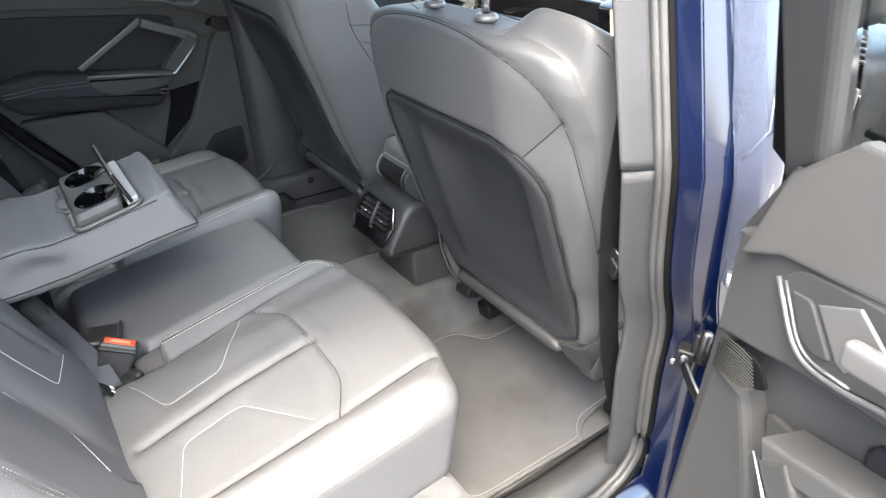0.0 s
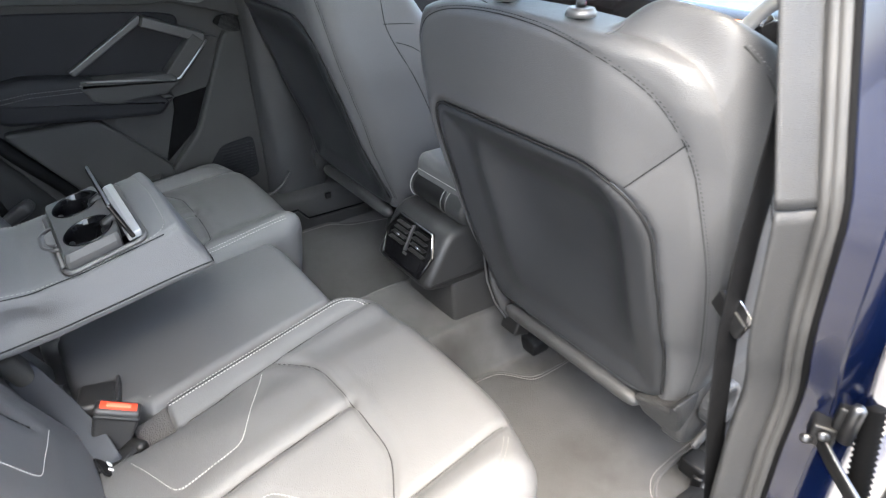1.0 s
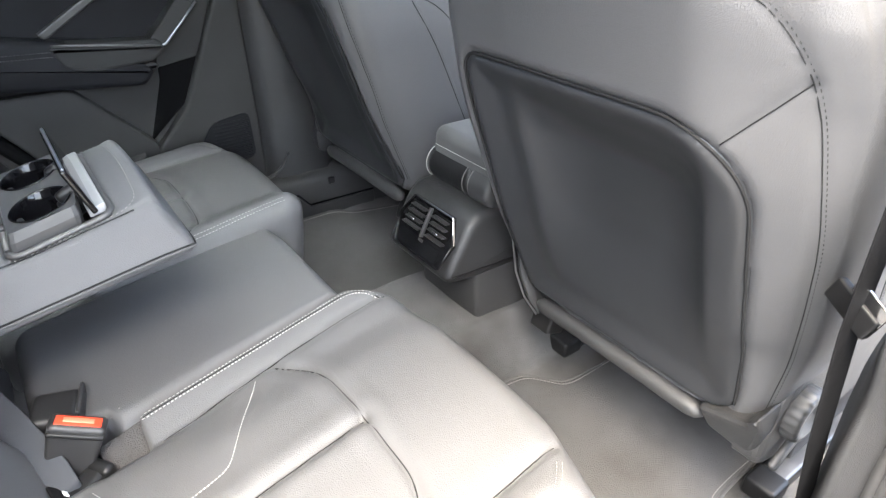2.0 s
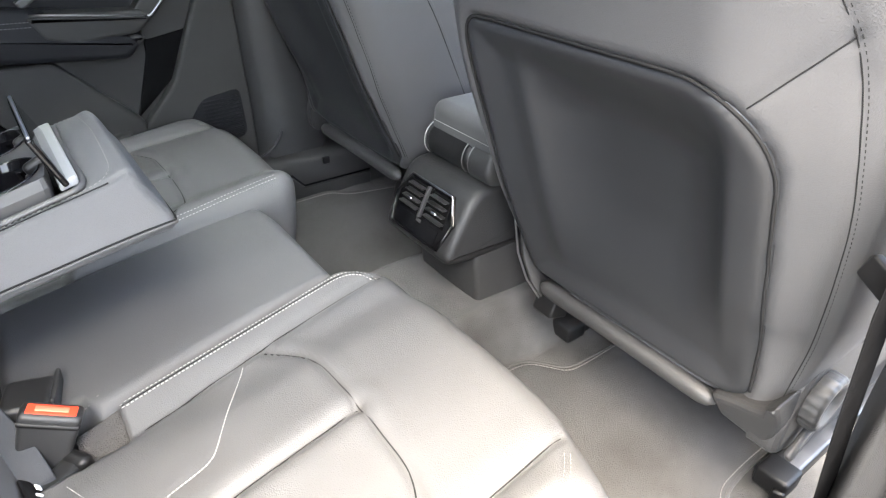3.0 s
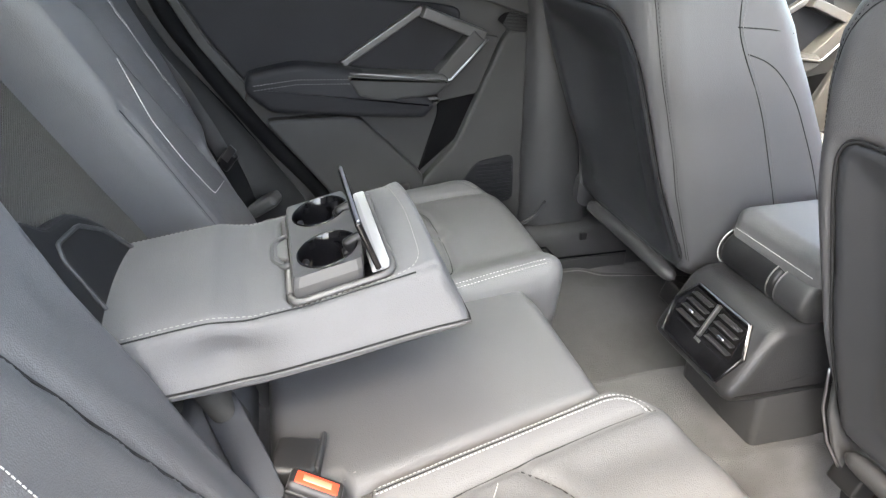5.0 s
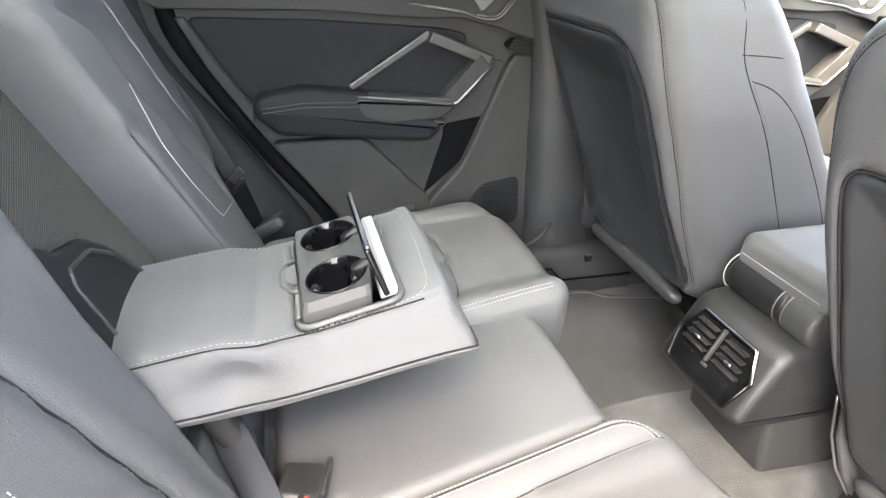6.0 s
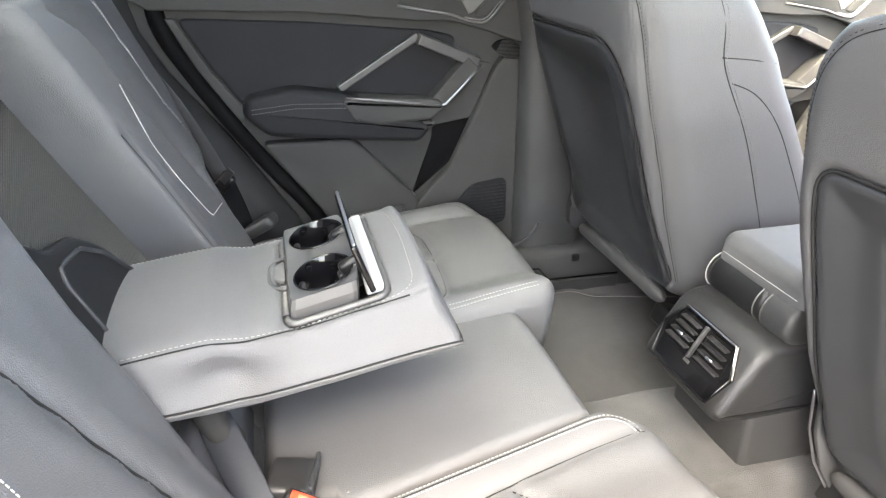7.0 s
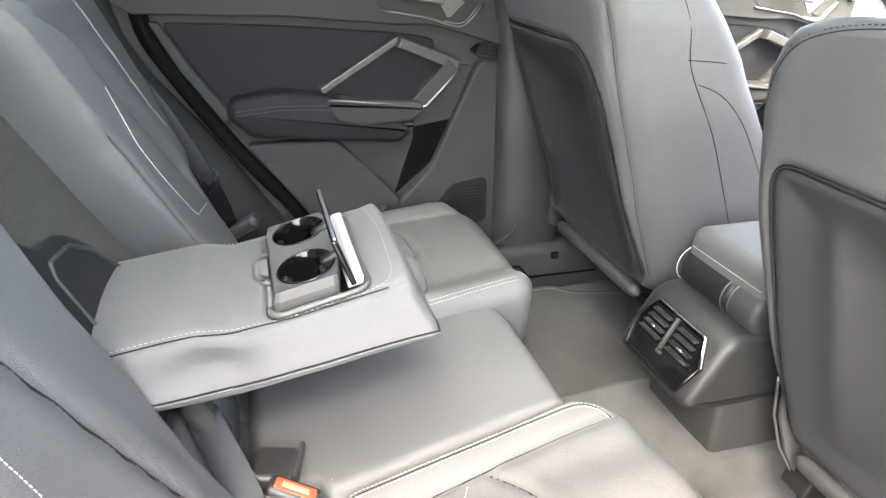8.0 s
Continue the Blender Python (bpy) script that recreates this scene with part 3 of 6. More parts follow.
    rod("opener_inner_rim", rounded([(0.076, 0.801, 0.034), (0.106, 0.764, 0.035), (0.123, 0.757, 0.035), (0.160, 0.764, 0.035)], 0.014), 0.0018, SATIN)
    put("opener_insert", rounded([(0.086, 0.800), (0.107, 0.803), (0.140, 0.770), (0.124, 0.765), (0.107, 0.769)], 0.005, 3, True), 0.033, 0.004, DOOR_PLASTIC, 0.002)
    part("opener_lever", mapped(moved(rbox(0.11, 0.022, 0.014, 0.006, 0.05), (0.222, 0.818, 0.058), (0, 6, 8)), place, flip), SATIN, door, "satin silver door opener")
    put("opener_block", [(0.112, 0.803), (0.145, 0.823), (0.175, 0.806), (0.152, 0.771), (0.143, 0.773)], 0.031, 0.005, SATIN, 0.002)
    # window frame and glass
    put("window_frame_front", [(0.0, 0.850), (0.046, 0.880), (0.085, 1.20), (0.002, 1.20)], -0.012, 0.016, DOOR_PLASTIC, 0.008, lean=0.36)
    put("window_seal", [(-0.032, 0.866), (0.002, 0.846), (0.016, 1.20), (0.006, 1.20)], -0.030, 0.022, RUBBER, 0.006, lean=0.36)
    put("window_frame_top", [(0.0, 1.16), (0.0, 1.22), (0.92, 1.22), (0.92, 1.16)], -0.06, 0.060, DOOR_PLASTIC, 0.008, lean=0.36)
    put("window_frame_rear", [(0.85, 0.86), (0.92, 0.87), (0.92, 1.18), (0.87, 1.18)], -0.06, 0.060, DOOR_PLASTIC, 0.008, lean=0.36)
    rod("glass_seal", [(0.055, 0.912, -0.014), (0.5, 0.914, -0.014), (0.88, 0.914, -0.014)], 0.0045, RUBBER)
    put("glass", [(0.040, 0.84), (0.070, 1.18), (0.88, 1.18), (0.88, 0.84)], -0.026, 0.004, glass, 0.0, lean=0.36).visible_shadow = False
    return door


build_door("door_1", lambda p: np.stack([0.158 - p[:, 0], 0.705 - p[:, 2], p[:, 1]], 1), False, "closed rear car door with dark grey trim panel and satin handle", TINT, True)
build_door("door_2", lambda p: np.stack([1.19 - p[:, 0] * 1.12, 0.715 - p[:, 2], p[:, 1]], 1), False, "closed front car door with dark grey trim panel", GLASS, False)

DOOR_ANGLE, DOOR_ORIGIN, DOOR_SIZE = radians(66), np.array([0.433, -0.777, -0.236]), 1.22
door_d = np.array([-math.cos(DOOR_ANGLE), -math.sin(DOOR_ANGLE), 0])
door_n = np.array([-math.sin(DOOR_ANGLE), math.cos(DOOR_ANGLE), 0])


def open_place(p):
    return DOOR_ORIGIN + DOOR_SIZE * ((p[:, :1] + 0.23) * door_d + (p[:, 2:] + 0.14) * door_n + np.array([0, 0, 1]) * p[:, 1:2])


build_door("door_3", open_place, True, "wide open rear car door with grey trim panel and silver opener", GLASS, True)

# ---- the near pillar and sill ----
PILLAR = [(0.02, 0.280, -0.762), (0.20, 0.266, -0.762), (0.34, 0.252, -0.760), (0.43, 0.252, -0.760), (0.47, 0.242, -0.759), (0.52, 0.220, -0.758), (0.573, 0.205, -0.757), (0.733, 0.179, -0.754), (0.94, 0.188, -0.692), (1.2, 0.200, -0.61)]


def pillar_at(zs):
    """Place (x, y) of the trim's rear inner edge at the heights zs."""
    return [np.interp(zs, [p[0] for p in PILLAR], [p[i] for p in PILLAR]) for i in (1, 2)]


def pillar_piece(z0, z1, grow=0.0):
    zs = np.linspace(z0, z1, 40)
    px, py = pillar_at(zs)
    ring = [(0.0, 0.003), (-0.0005, -0.002), (0.003, -0.006), (0.018, -0.0145), (0.034, -0.0225), (0.039, -0.026), (0.12, -0.045), (0.12, 0.042), (0.03, 0.017), (0.006, 0.008)]
    slim = 0.25 + 0.75 * smooth(0.60, 0.40, zs)
    v = np.array([(x + a - (grow if a < 0.02 else 0), y + (b * k if b > 0 else b), z) for x, y, z, k in zip(px, py, zs, slim) for a, b in ring])
    m, f = len(ring), []
    for i in range(len(zs) - 1):
        for j in range(m):
            f.append([i * m + j, (i + 1) * m + j, (i + 1) * m + (j + 1) % m, i * m + (j + 1) % m])
    f += [list(range(m)), [(len(zs) - 1) * m + j for j in range(m)][::-1]]
    return v, [q[::-1] for q in f]


pillar = tagged(new("pillar_trim_right"), "dark grey trim on the pillar beside the open doors", "pillar trim", "", "structure")
part("lower_trim", pillar_piece(0.02, 0.729), PLASTIC, pillar)
part("upper_trim", pillar_piece(0.733, 1.2, 0.003), PLASTIC, pillar)


def pillar_line(dx, dy, z0=0.0, z1=1.2, n=30):
    zs = np.linspace(z0, z1, n)
    px, py = pillar_at(zs)
    return np.stack([px + dx, py + dy, zs], 1)


def sill_bend(line):
    """Carries an upright line on, in a curve, along the sill to the back."""
    top = line[::-1]
    x, y, z = top[-1]
    bend = [(x - 0.004, y, z - 0.035), (x - 0.03, y, z - 0.075), (x - 0.085, y, z - 0.098), (x - 0.2, y, z - 0.090), (x - 0.45, y, z - 0.06), (x - 0.75, y, z - 0.035)]
    return resample(np.concatenate([top, np.array(bend)]), 0.03)


seal = thing("door_seal", (0.3, -0.79, 0.05), "grey ribbed rubber seal around the rear door opening", "seal")
part("seal_lip", tube(sill_bend(pillar_line(0.042, -0.030, 0.16)), 0.007, 10), SEAL, seal)
part("seal_bead", tube(sill_bend(pillar_line(0.047, -0.039, 0.155)), 0.0075, 10), SEAL, seal)
part("seal_foot", tube(sill_bend(pillar_line(0.052, -0.046, 0.15)), 0.006, 10), RUBBER, seal)

sill = tagged(new("sill_2"), "grey plastic sill trim under the open rear door", "sill", "", "structure")
part("inner_trim", extrude_x([(-0.655, -0.03), (-0.662, 0.020), (-0.685, 0.036), (-0.710, 0.062), (-0.735, 0.090), (-0.775, 0.085), (-0.785, 0.02), (-0.78, -0.1), (-0.655, -0.1)], -0.55, 0.42,
                             lambda x: (0, 0.045 * float(smooth(0.15, -0.35, x)))), PLASTIC, sill)
part("step_groove", tube(resample([(-0.5, -0.70, 0.112), (-0.1, -0.70, 0.095), (0.15, -0.70, 0.066), (0.36, -0.695, 0.062)], 0.03), 0.003, 8), RUBBER, sill)
part("painted_sill", extrude_x([(-0.785, 0.06), (-0.82, 0.05), (-0.85, 0.0), (-0.87, -0.15), (-0.86, -0.3), (-0.76, -0.3), (-0.76, 0.0)], -0.75, 1.2), PAINT, sill)


def sheet_between(a, b, bulge, n=20):
    """A curved panel with thickness between two lines of the same length; bulge pushes its middle out along -y."""
    ts = np.linspace(0, 1, n)
    rows = [(a * (1 - t) + b * t) + np.array([0.0, -bulge * math.sin(math.pi * t), 0.0]) for t in ts]
    v = np.concatenate(rows)
    m = len(a)
    back = v + np.array([0.012, 0.012, 0])
    i = np.arange(n * m).reshape(n, m)
    q = np.stack([i[:-1, :-1], i[1:, :-1], i[1:, 1:], i[:-1, 1:]], -1).reshape(-1, 4)
    f = q.tolist() + (q[:, ::-1] + n * m).tolist()
    rim = np.concatenate([i[:, 0], i[-1, 1:], i[-2::-1, -1], i[0, -2:0:-1]])
    f += [[y, x, x + n * m, y + n * m] for x, y in zip(rim, np.roll(rim, -1))]
    return np.concatenate([v, back]), f


body = tagged(new("pillar_panel"), "glossy dark blue painted pillar between the open doors", "body panel", "", "structure")
inner_edge, ridge, outer_edge = pillar_line(0.056, -0.046, -0.30), pillar_line(0.064, -0.084, -0.30), pillar_line(0.083, -0.115, -0.30)
part("door_step", sheet_between(inner_edge, ridge, -0.002), PAINT, body)
part("outer_face", sheet_between(ridge, outer_edge, 0.003), PAINT, body)
part("front_return", sheet_between(outer_edge, outer_edge + np.array([0.10, -0.012, 0]), 0.004), PAINT, body)

film = thing("protective_film", (0.5, -0.87, 0.5), "crinkled clear protective film hanging on the blue pillar", "plastic film")
fa, fb2 = pillar_line(0.077, -0.118, 0.58, 1.2, 24), pillar_line(0.104, -0.146, 0.58, 1.2, 24)
wave = np.array([[0.0012 * math.sin(i * 1.1), 0.0016 * math.sin(i * 0.9), 0] for i in range(24)])
v_film, f_film = sheet_between(fa + wave, fb2 - wave, 0.012, 12)
part("sheet", (v_film, f_film[:11 * 23]), FILM, film)
part("blue_print", (sheet_between(fa[19:21] + (0, -0.016, 0), fb2[19:21] + (0, -0.006, 0), 0.012, 8)), PAINT, film, "blue printed band")
for i, j in ((3, 6), (7, 10), (1, 3)):
    part("crease", tube([fa[i] + (0, -0.012, 0), (fa[i] + fb2[j]) / 2 + (0, -0.026, 0), fb2[j] + (0, -0.010, 0)], 0.0008, 6), CREASE, film, "whitish crease")
part("tape", sheet_between(fa[0:2] + (0.004, -0.012, -0.012), fb2[0:2] + (0.0, -0.012, -0.018), 0.006, 8), material("tape_white", (0.34, 0.34, 0.35), 0.5), film, "white tape end")

# hinge strap and hinge of the open door
part("check_strap", strap(resample([(0.300, -0.842, 0.402), (0.272, -0.880, 0.392), (0.240, -0.935, 0.378)], 0.02), 0.022, 0.006, (0, 0, 1)), STEEL, body)
part("check_bracket", box((0.045, 0.03, 0.035), (0.312, -0.842, 0.405), 0.005, (0, 0, 25)), BLACK_PLASTIC, body)
for dz in (-0.006, 0.012):
    part("bolt", lathe([(0.008, 0), (0.008, 0.004), (0.005, 0.007), (0.0, 0.007)], 10, at=(0.285, -0.842 - dz * 0.9, 0.404 + dz), turn=(90, 0, -60)), STEEL, body)
part("hinge_leaf", box((0.05, 0.014, 0.05), (0.325, -0.852, 0.432), 0.004, (0, 0, 20)), BLACK_PLASTIC, body)
part("hinge_pin", lathe([(0.009, 0), (0.009, 0.055), (0.006, 0.060)], 12, at=(0.302, -0.872, 0.412)), STEEL, body)
boot = thing("wiring_boot", (0.40, -0.89, 0.40), "black ribbed rubber wiring boot between pillar and door", "cable")
bl = resample([(0.335, -0.880, 0.46), (0.318, -0.895, 0.40), (0.295, -0.915, 0.33), (0.27, -0.93, 0.27)], 0.004)
part("bellows", tube(bl, [0.012 + 0.003 * (i % 2) for i in range(len(bl))], 12), RUBBER, boot)

# front belt hanging beside the pillar
belt = thing("front_seat_belt", (0.36, -0.69, 0.0), "black front seat belt hanging beside the pillar", "seat belt")
part("webbing", strap(resample([(0.262, -0.625, 1.15), (0.245, -0.694, 0.93), (0.226, -0.714, 0.817), (0.214, -0.722, 0.66), (0.232, -0.722, 0.529), (0.262, -0.730, 0.36), (0.315, -0.735, 0.19), (0.360, -0.735, 0.06)], 0.03), 0.042, 0.002, (0.99, -0.10, 0.05)), WEB, belt)
part("tongue", box((0.012, 0.060, 0.03), (0.240, -0.715, 0.545), 0.004, (20, 0, -20)), BLACK_PLASTIC, belt)
part("tongue_blade", box((0.003, 0.045, 0.022), (0.234, -0.728, 0.560), 0.001, (20, 0, -20)), CHROME, belt, "chromed tongue")
part("floor_anchor", box((0.06, 0.02, 0.03), (0.465, -0.655, 0.012), 0.005, (0, 0, 15)), BLACK_PLASTIC, belt)

# ---- rear bench ----


def cushion_top(x):
    return 0.347 + 0.13 * x


RIDGE_X, RIDGE_Y = [-0.52, -0.368, -0.258, -0.146, -0.05, 0.02], [0.190, 0.165, 0.149, 0.133, 0.119, 0.112]


def ridge(x):
    """Distance from the middle of the car to the stitched ridge of the cushion by the open door."""
    return np.interp(x, RIDGE_X, RIDGE_Y)


def outer_cushion(side, name, label):
    seat = thing(name, (-0.22, side * 0.44, 0.12), label, "seat cushion", "rear seat cushions")
    v, f = rbox(0.56, 0.495, 0.21, 0.042, 0.0055, 6)
    x, s, z = v[:, 0] - 0.238, v[:, 1] + 0.4045, v[:, 2] - 0.105
    t = smooth(-0.12, -0.02, z)
    if side < 0:
        inward = np.clip(s - 0.157, 0, 0.143)
        s = np.where(s < 0.30, ridge(x) + np.where(inward < 0.042, inward * 0.24, 0.010 + (inward - 0.042) * (0.29 - ridge(x)) / 0.101), s)
        x = x - 0.050 * smooth(0.170, 0.108, s) ** 1.4 * smooth(-0.16, 0.02, x)
    x = x - 0.030 * smooth(0.48, 0.65, s) * smooth(-0.2, 0.05, x) + 0.006 * np.sin((s - 0.2) / 0.4 * np.pi) * smooth(-0.1, 0.04, x)
    x = x - 0.02 * (1 - smooth(-0.21, -0.03, z)) * smooth(-0.1, 0.04, x)
    crown = 0.010 * np.sin(np.clip((s - 0.22) / 0.34, 0, 1) * np.pi) * np.sin(np.clip((x + 0.5) / 0.54, 0, 1) * np.pi)
    bol = 0.016 * np.exp(-((s - 0.600) / 0.030) ** 2) * smooth(0.03, -0.06, x)
    z = z + cushion_top(x) + (crown + bol) * t
    # the inner rear corner dips where the buckles come through
    if side > 0:
        z = z - 0.045 * smooth(0.250, 0.215, s) * smooth(-0.352, -0.378, x) * t
        z = z + 0.026 * smooth(0.27, 0.19, s) * t
    else:
        z = z - 0.062 * smooth(0.230, 0.219, s) * smooth(-0.366, -0.373, x) * t
        z = z - 0.012 * smooth(0.29, 0.21, s) * t
        z = z + np.interp(x, [-0.36, -0.04], [0.014, 0.007]) * smooth(ridge(x) + 0.05, ridge(x) + 0.004, s) * t
    v = np.stack([x, s, z], 1)
    P = (0, 1)
    arch = rounded([(-0.187, 0.196), (-0.150, 0.240), (-0.142, 0.300), (-0.141, 0.490), (-0.186, 0.566)], 0.03)
    inner_crease = [(-0.375, 0.222), (-0.319, 0.213), (-0.239, 0.196), (-0.152, 0.182), (-0.055, 0.168), (0.016, 0.162)]
    mid = [(-0.145, 0.376), (-0.30, 0.390), (-0.462, 0.412)]
    crease = rounded([(0.012, 0.550), (-0.165, 0.563), (-0.268, 0.567), (-0.50, 0.577)], 0.03)
    v = cut(v, f, P, 2, 1, arch, 0.0060, 0.0050, 0.0012, 0.02)
    v = cut(v, f, P, 2, 1, mid, 0.0085, 0.0065, 0.0022, 0.025)
    v = cut(v, f, P, 2, 1, crease, 0.0075, 0.006, 0.0015)
    if side < 0:
        v = cut(v, f, P, 2, 1, inner_crease, 0.0055, 0.006, 0.001)
    seam_b = rounded([(-0.004, 0.574), (-0.020, 0.590), (-0.045, 0.608), (-0.14, 0.621), (-0.22, 0.628), (-0.50, 0.632)], 0.02)
    v = cut(v, f, P, 2, 1, seam_b, 0.003, 0.004)
    ins = [(-0.221, 0.206), (-0.303, 0.336), (-0.402, 0.354), (-0.441, 0.250)]
    outs = [(-0.221, 0.543), (-0.303, 0.438), (-0.404, 0.452), (-0.434, 0.540)]
    for line in (ins, outs):
        v = cut(v, f, P, 2, 1, line, 0.0016, 0.004)
    v = v * np.array([1, side, 1])
    f = f if side > 0 else f[:, ::-1]
    body_part = part("cushion", (v, f), LEATHER, seat)
    skin = Skin((v, f), P, 2, 1)
    m = np.array([1, side])
    # dark cords paint the shade that lies in these seams
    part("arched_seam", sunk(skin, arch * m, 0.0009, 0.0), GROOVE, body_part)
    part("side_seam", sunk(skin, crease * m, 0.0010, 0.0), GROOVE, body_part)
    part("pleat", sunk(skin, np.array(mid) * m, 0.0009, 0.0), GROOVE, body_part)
    part("stitching", stitches(skin, rounded(ins, 0.012) * m, 0.0050), THREAD, body_part, "pale decorative stitching")
    part("stitching", stitches(skin, rounded(outs, 0.012) * m, 0.0050), THREAD, body_part, "pale decorative stitching")
    part("seam", stitches(skin, seam_b * m, 0.0064, lift=0.0009, offsets=(-0.0032, 0.0032)), MID_THREAD, body_part, "double-stitched seam")
    side_skin = Skin((v, f), (0, 2), 1, side)
    if side < 0:
        part("inner_seam", sunk(skin, np.array(inner_crease) * m, 0.0010, 0.0), GROOVE, body_part)
        xs = np.linspace(-0.364, -0.055, 40)
        rim = np.concatenate([np.stack([xs, ridge(xs) + 0.0125], 1), rounded([(-0.052, 0.1315), (-0.026, 0.131), (-0.004, 0.144), (0.008, 0.162)], 0.02)])
        part("seam", stitches(skin, rim * m, 0.0056, 0.0040, 0.0010, 0.0005, (-0.0036, 0.0036)), THREAD, body_part, "pale double-stitched edge")
        part("ridge_seam", sunk(skin, rim * m, 0.0010, 0.0002), GROOVE, body_part)
    if side > 0:
        rim = np.array([(x, 0.172 + 0.010 * smooth(-0.3, 0.0, x)) for x in np.linspace(-0.30, 0.0, 30)])
        part("seam", stitches(skin, rim, 0.0062, offsets=(-0.004, 0.004)), THREAD, body_part, "double-stitched seam")
    low = np.array([(x, cushion_top(x) - 0.024 + 0.030 * smooth(-0.09, -0.02, x)) for x in np.linspace(-0.49, -0.045, 30)])
    part("seam", stitches(side_skin, low, 0.0064, lift=0.0009, offsets=(-0.0032, 0.0032)), MID_THREAD, body_part, "double-stitched seam")
    return seat


outer_cushion(-1, "rear_seat_cushion", "grey-black leather rear seat cushion with pale stitching")
outer_cushion(1, "rear_seat_cushion", "grey-black leather seat cushion in the shaded far corner")


def centre_cushion():
    """The middle cushion, set back behind its neighbours, its edge tucked under the stitched ridge."""
    seat = thing("centre_seat_cushion", (-0.22, 0, 0.12), "grey leather middle cushion set back between its neighbours", "seat cushion", "rear seat cushions")
    v, f = rbox(0.455, 0.372, 0.21, 0.026, 0.008, 6)
    x, y, z = v[:, 0] - 0.2605, v[:, 1], v[:, 2] - 0.105
    t = smooth(-0.06, 0.0, z)
    near, far = ridge(x) - 0.0015, np.interp(x, [-0.5, -0.19, 0.0], [0.150, 0.176, 0.206])
    notch = smooth(-0.388, -0.400, x)
    near = near - notch * (near - 0.136) * 0.9
    y = np.where(y < 0, y * near / 0.186, y * far / 0.186)
    crown = 0.010 * np.cos(np.clip(y / 0.2, -1, 1) * np.pi / 2) * np.sin(np.clip((x + 0.50) / 0.47, 0, 1) * np.pi) ** 0.6 * t
    z = z + 0.335 + 0.105 * x + crown
    x = x + 0.012 * smooth(-0.12, -0.04, x) * smooth(0.0, -0.08, z - 0.33) - 0.012 * smooth(0.10, 0.20, y) * smooth(-0.12, -0.03, x)
    v = np.stack([x, y, z], 1)
    body_part = part("cushion", (v, f), LEATHER, seat)
    skin = Skin((v, f), (0, 1), 2, 1)
    xs = np.linspace(-0.455, -0.385, 12)
    part("seam", stitches(skin, np.stack([xs, -0.138 - 0.10 * (xs + 0.40)], 1), 0.0060, 0.0044, 0.0010, 0.0006), MID_THREAD, body_part, "stitched edge by the buckles")
    return seat


centre_cushion()
structure("bench_base", box((0.50, 1.28, 0.18), (-0.26, 0, 0.075), 0.03, step=0.1), CARPET, "carpeted base under the rear bench", "base")
rail = thing("bench_latch", (-0.03, -0.52, 0.07), "small grey plastic latch under the rear seat cushion", "latch")
part("housing", box((0.05, 0.07, 0.022), (-0.005, -0.535, 0.080), 0.008, (0, 0, 12)), PLASTIC, rail)
part("button", box((0.03, 0.035, 0.010), (0.0, -0.535, 0.093), 0.004, (0, 0, 12)), BLACK_PLASTIC, rail)

LEAN = 0.45
UP = np.array([-LEAN, 0, 1]) / math.hypot(1, LEAN)
OUT = np.array([1, 0, LEAN]) / math.hypot(1, LEAN)
ROOT = np.array([-0.477, 0, 0.26])


def back_t(z):
    """Height along the backrest for a height in the room."""
    return (np.asarray(z, float) - 0.26) * math.hypot(1, LEAN)


def lean_back(p):
    """From (out of the backrest, across, up along it) to the room."""
    return ROOT + p[:, :1] * OUT + p[:, 1:2] * np.array([0, 1, 0]) + p[:, 2:] * UP


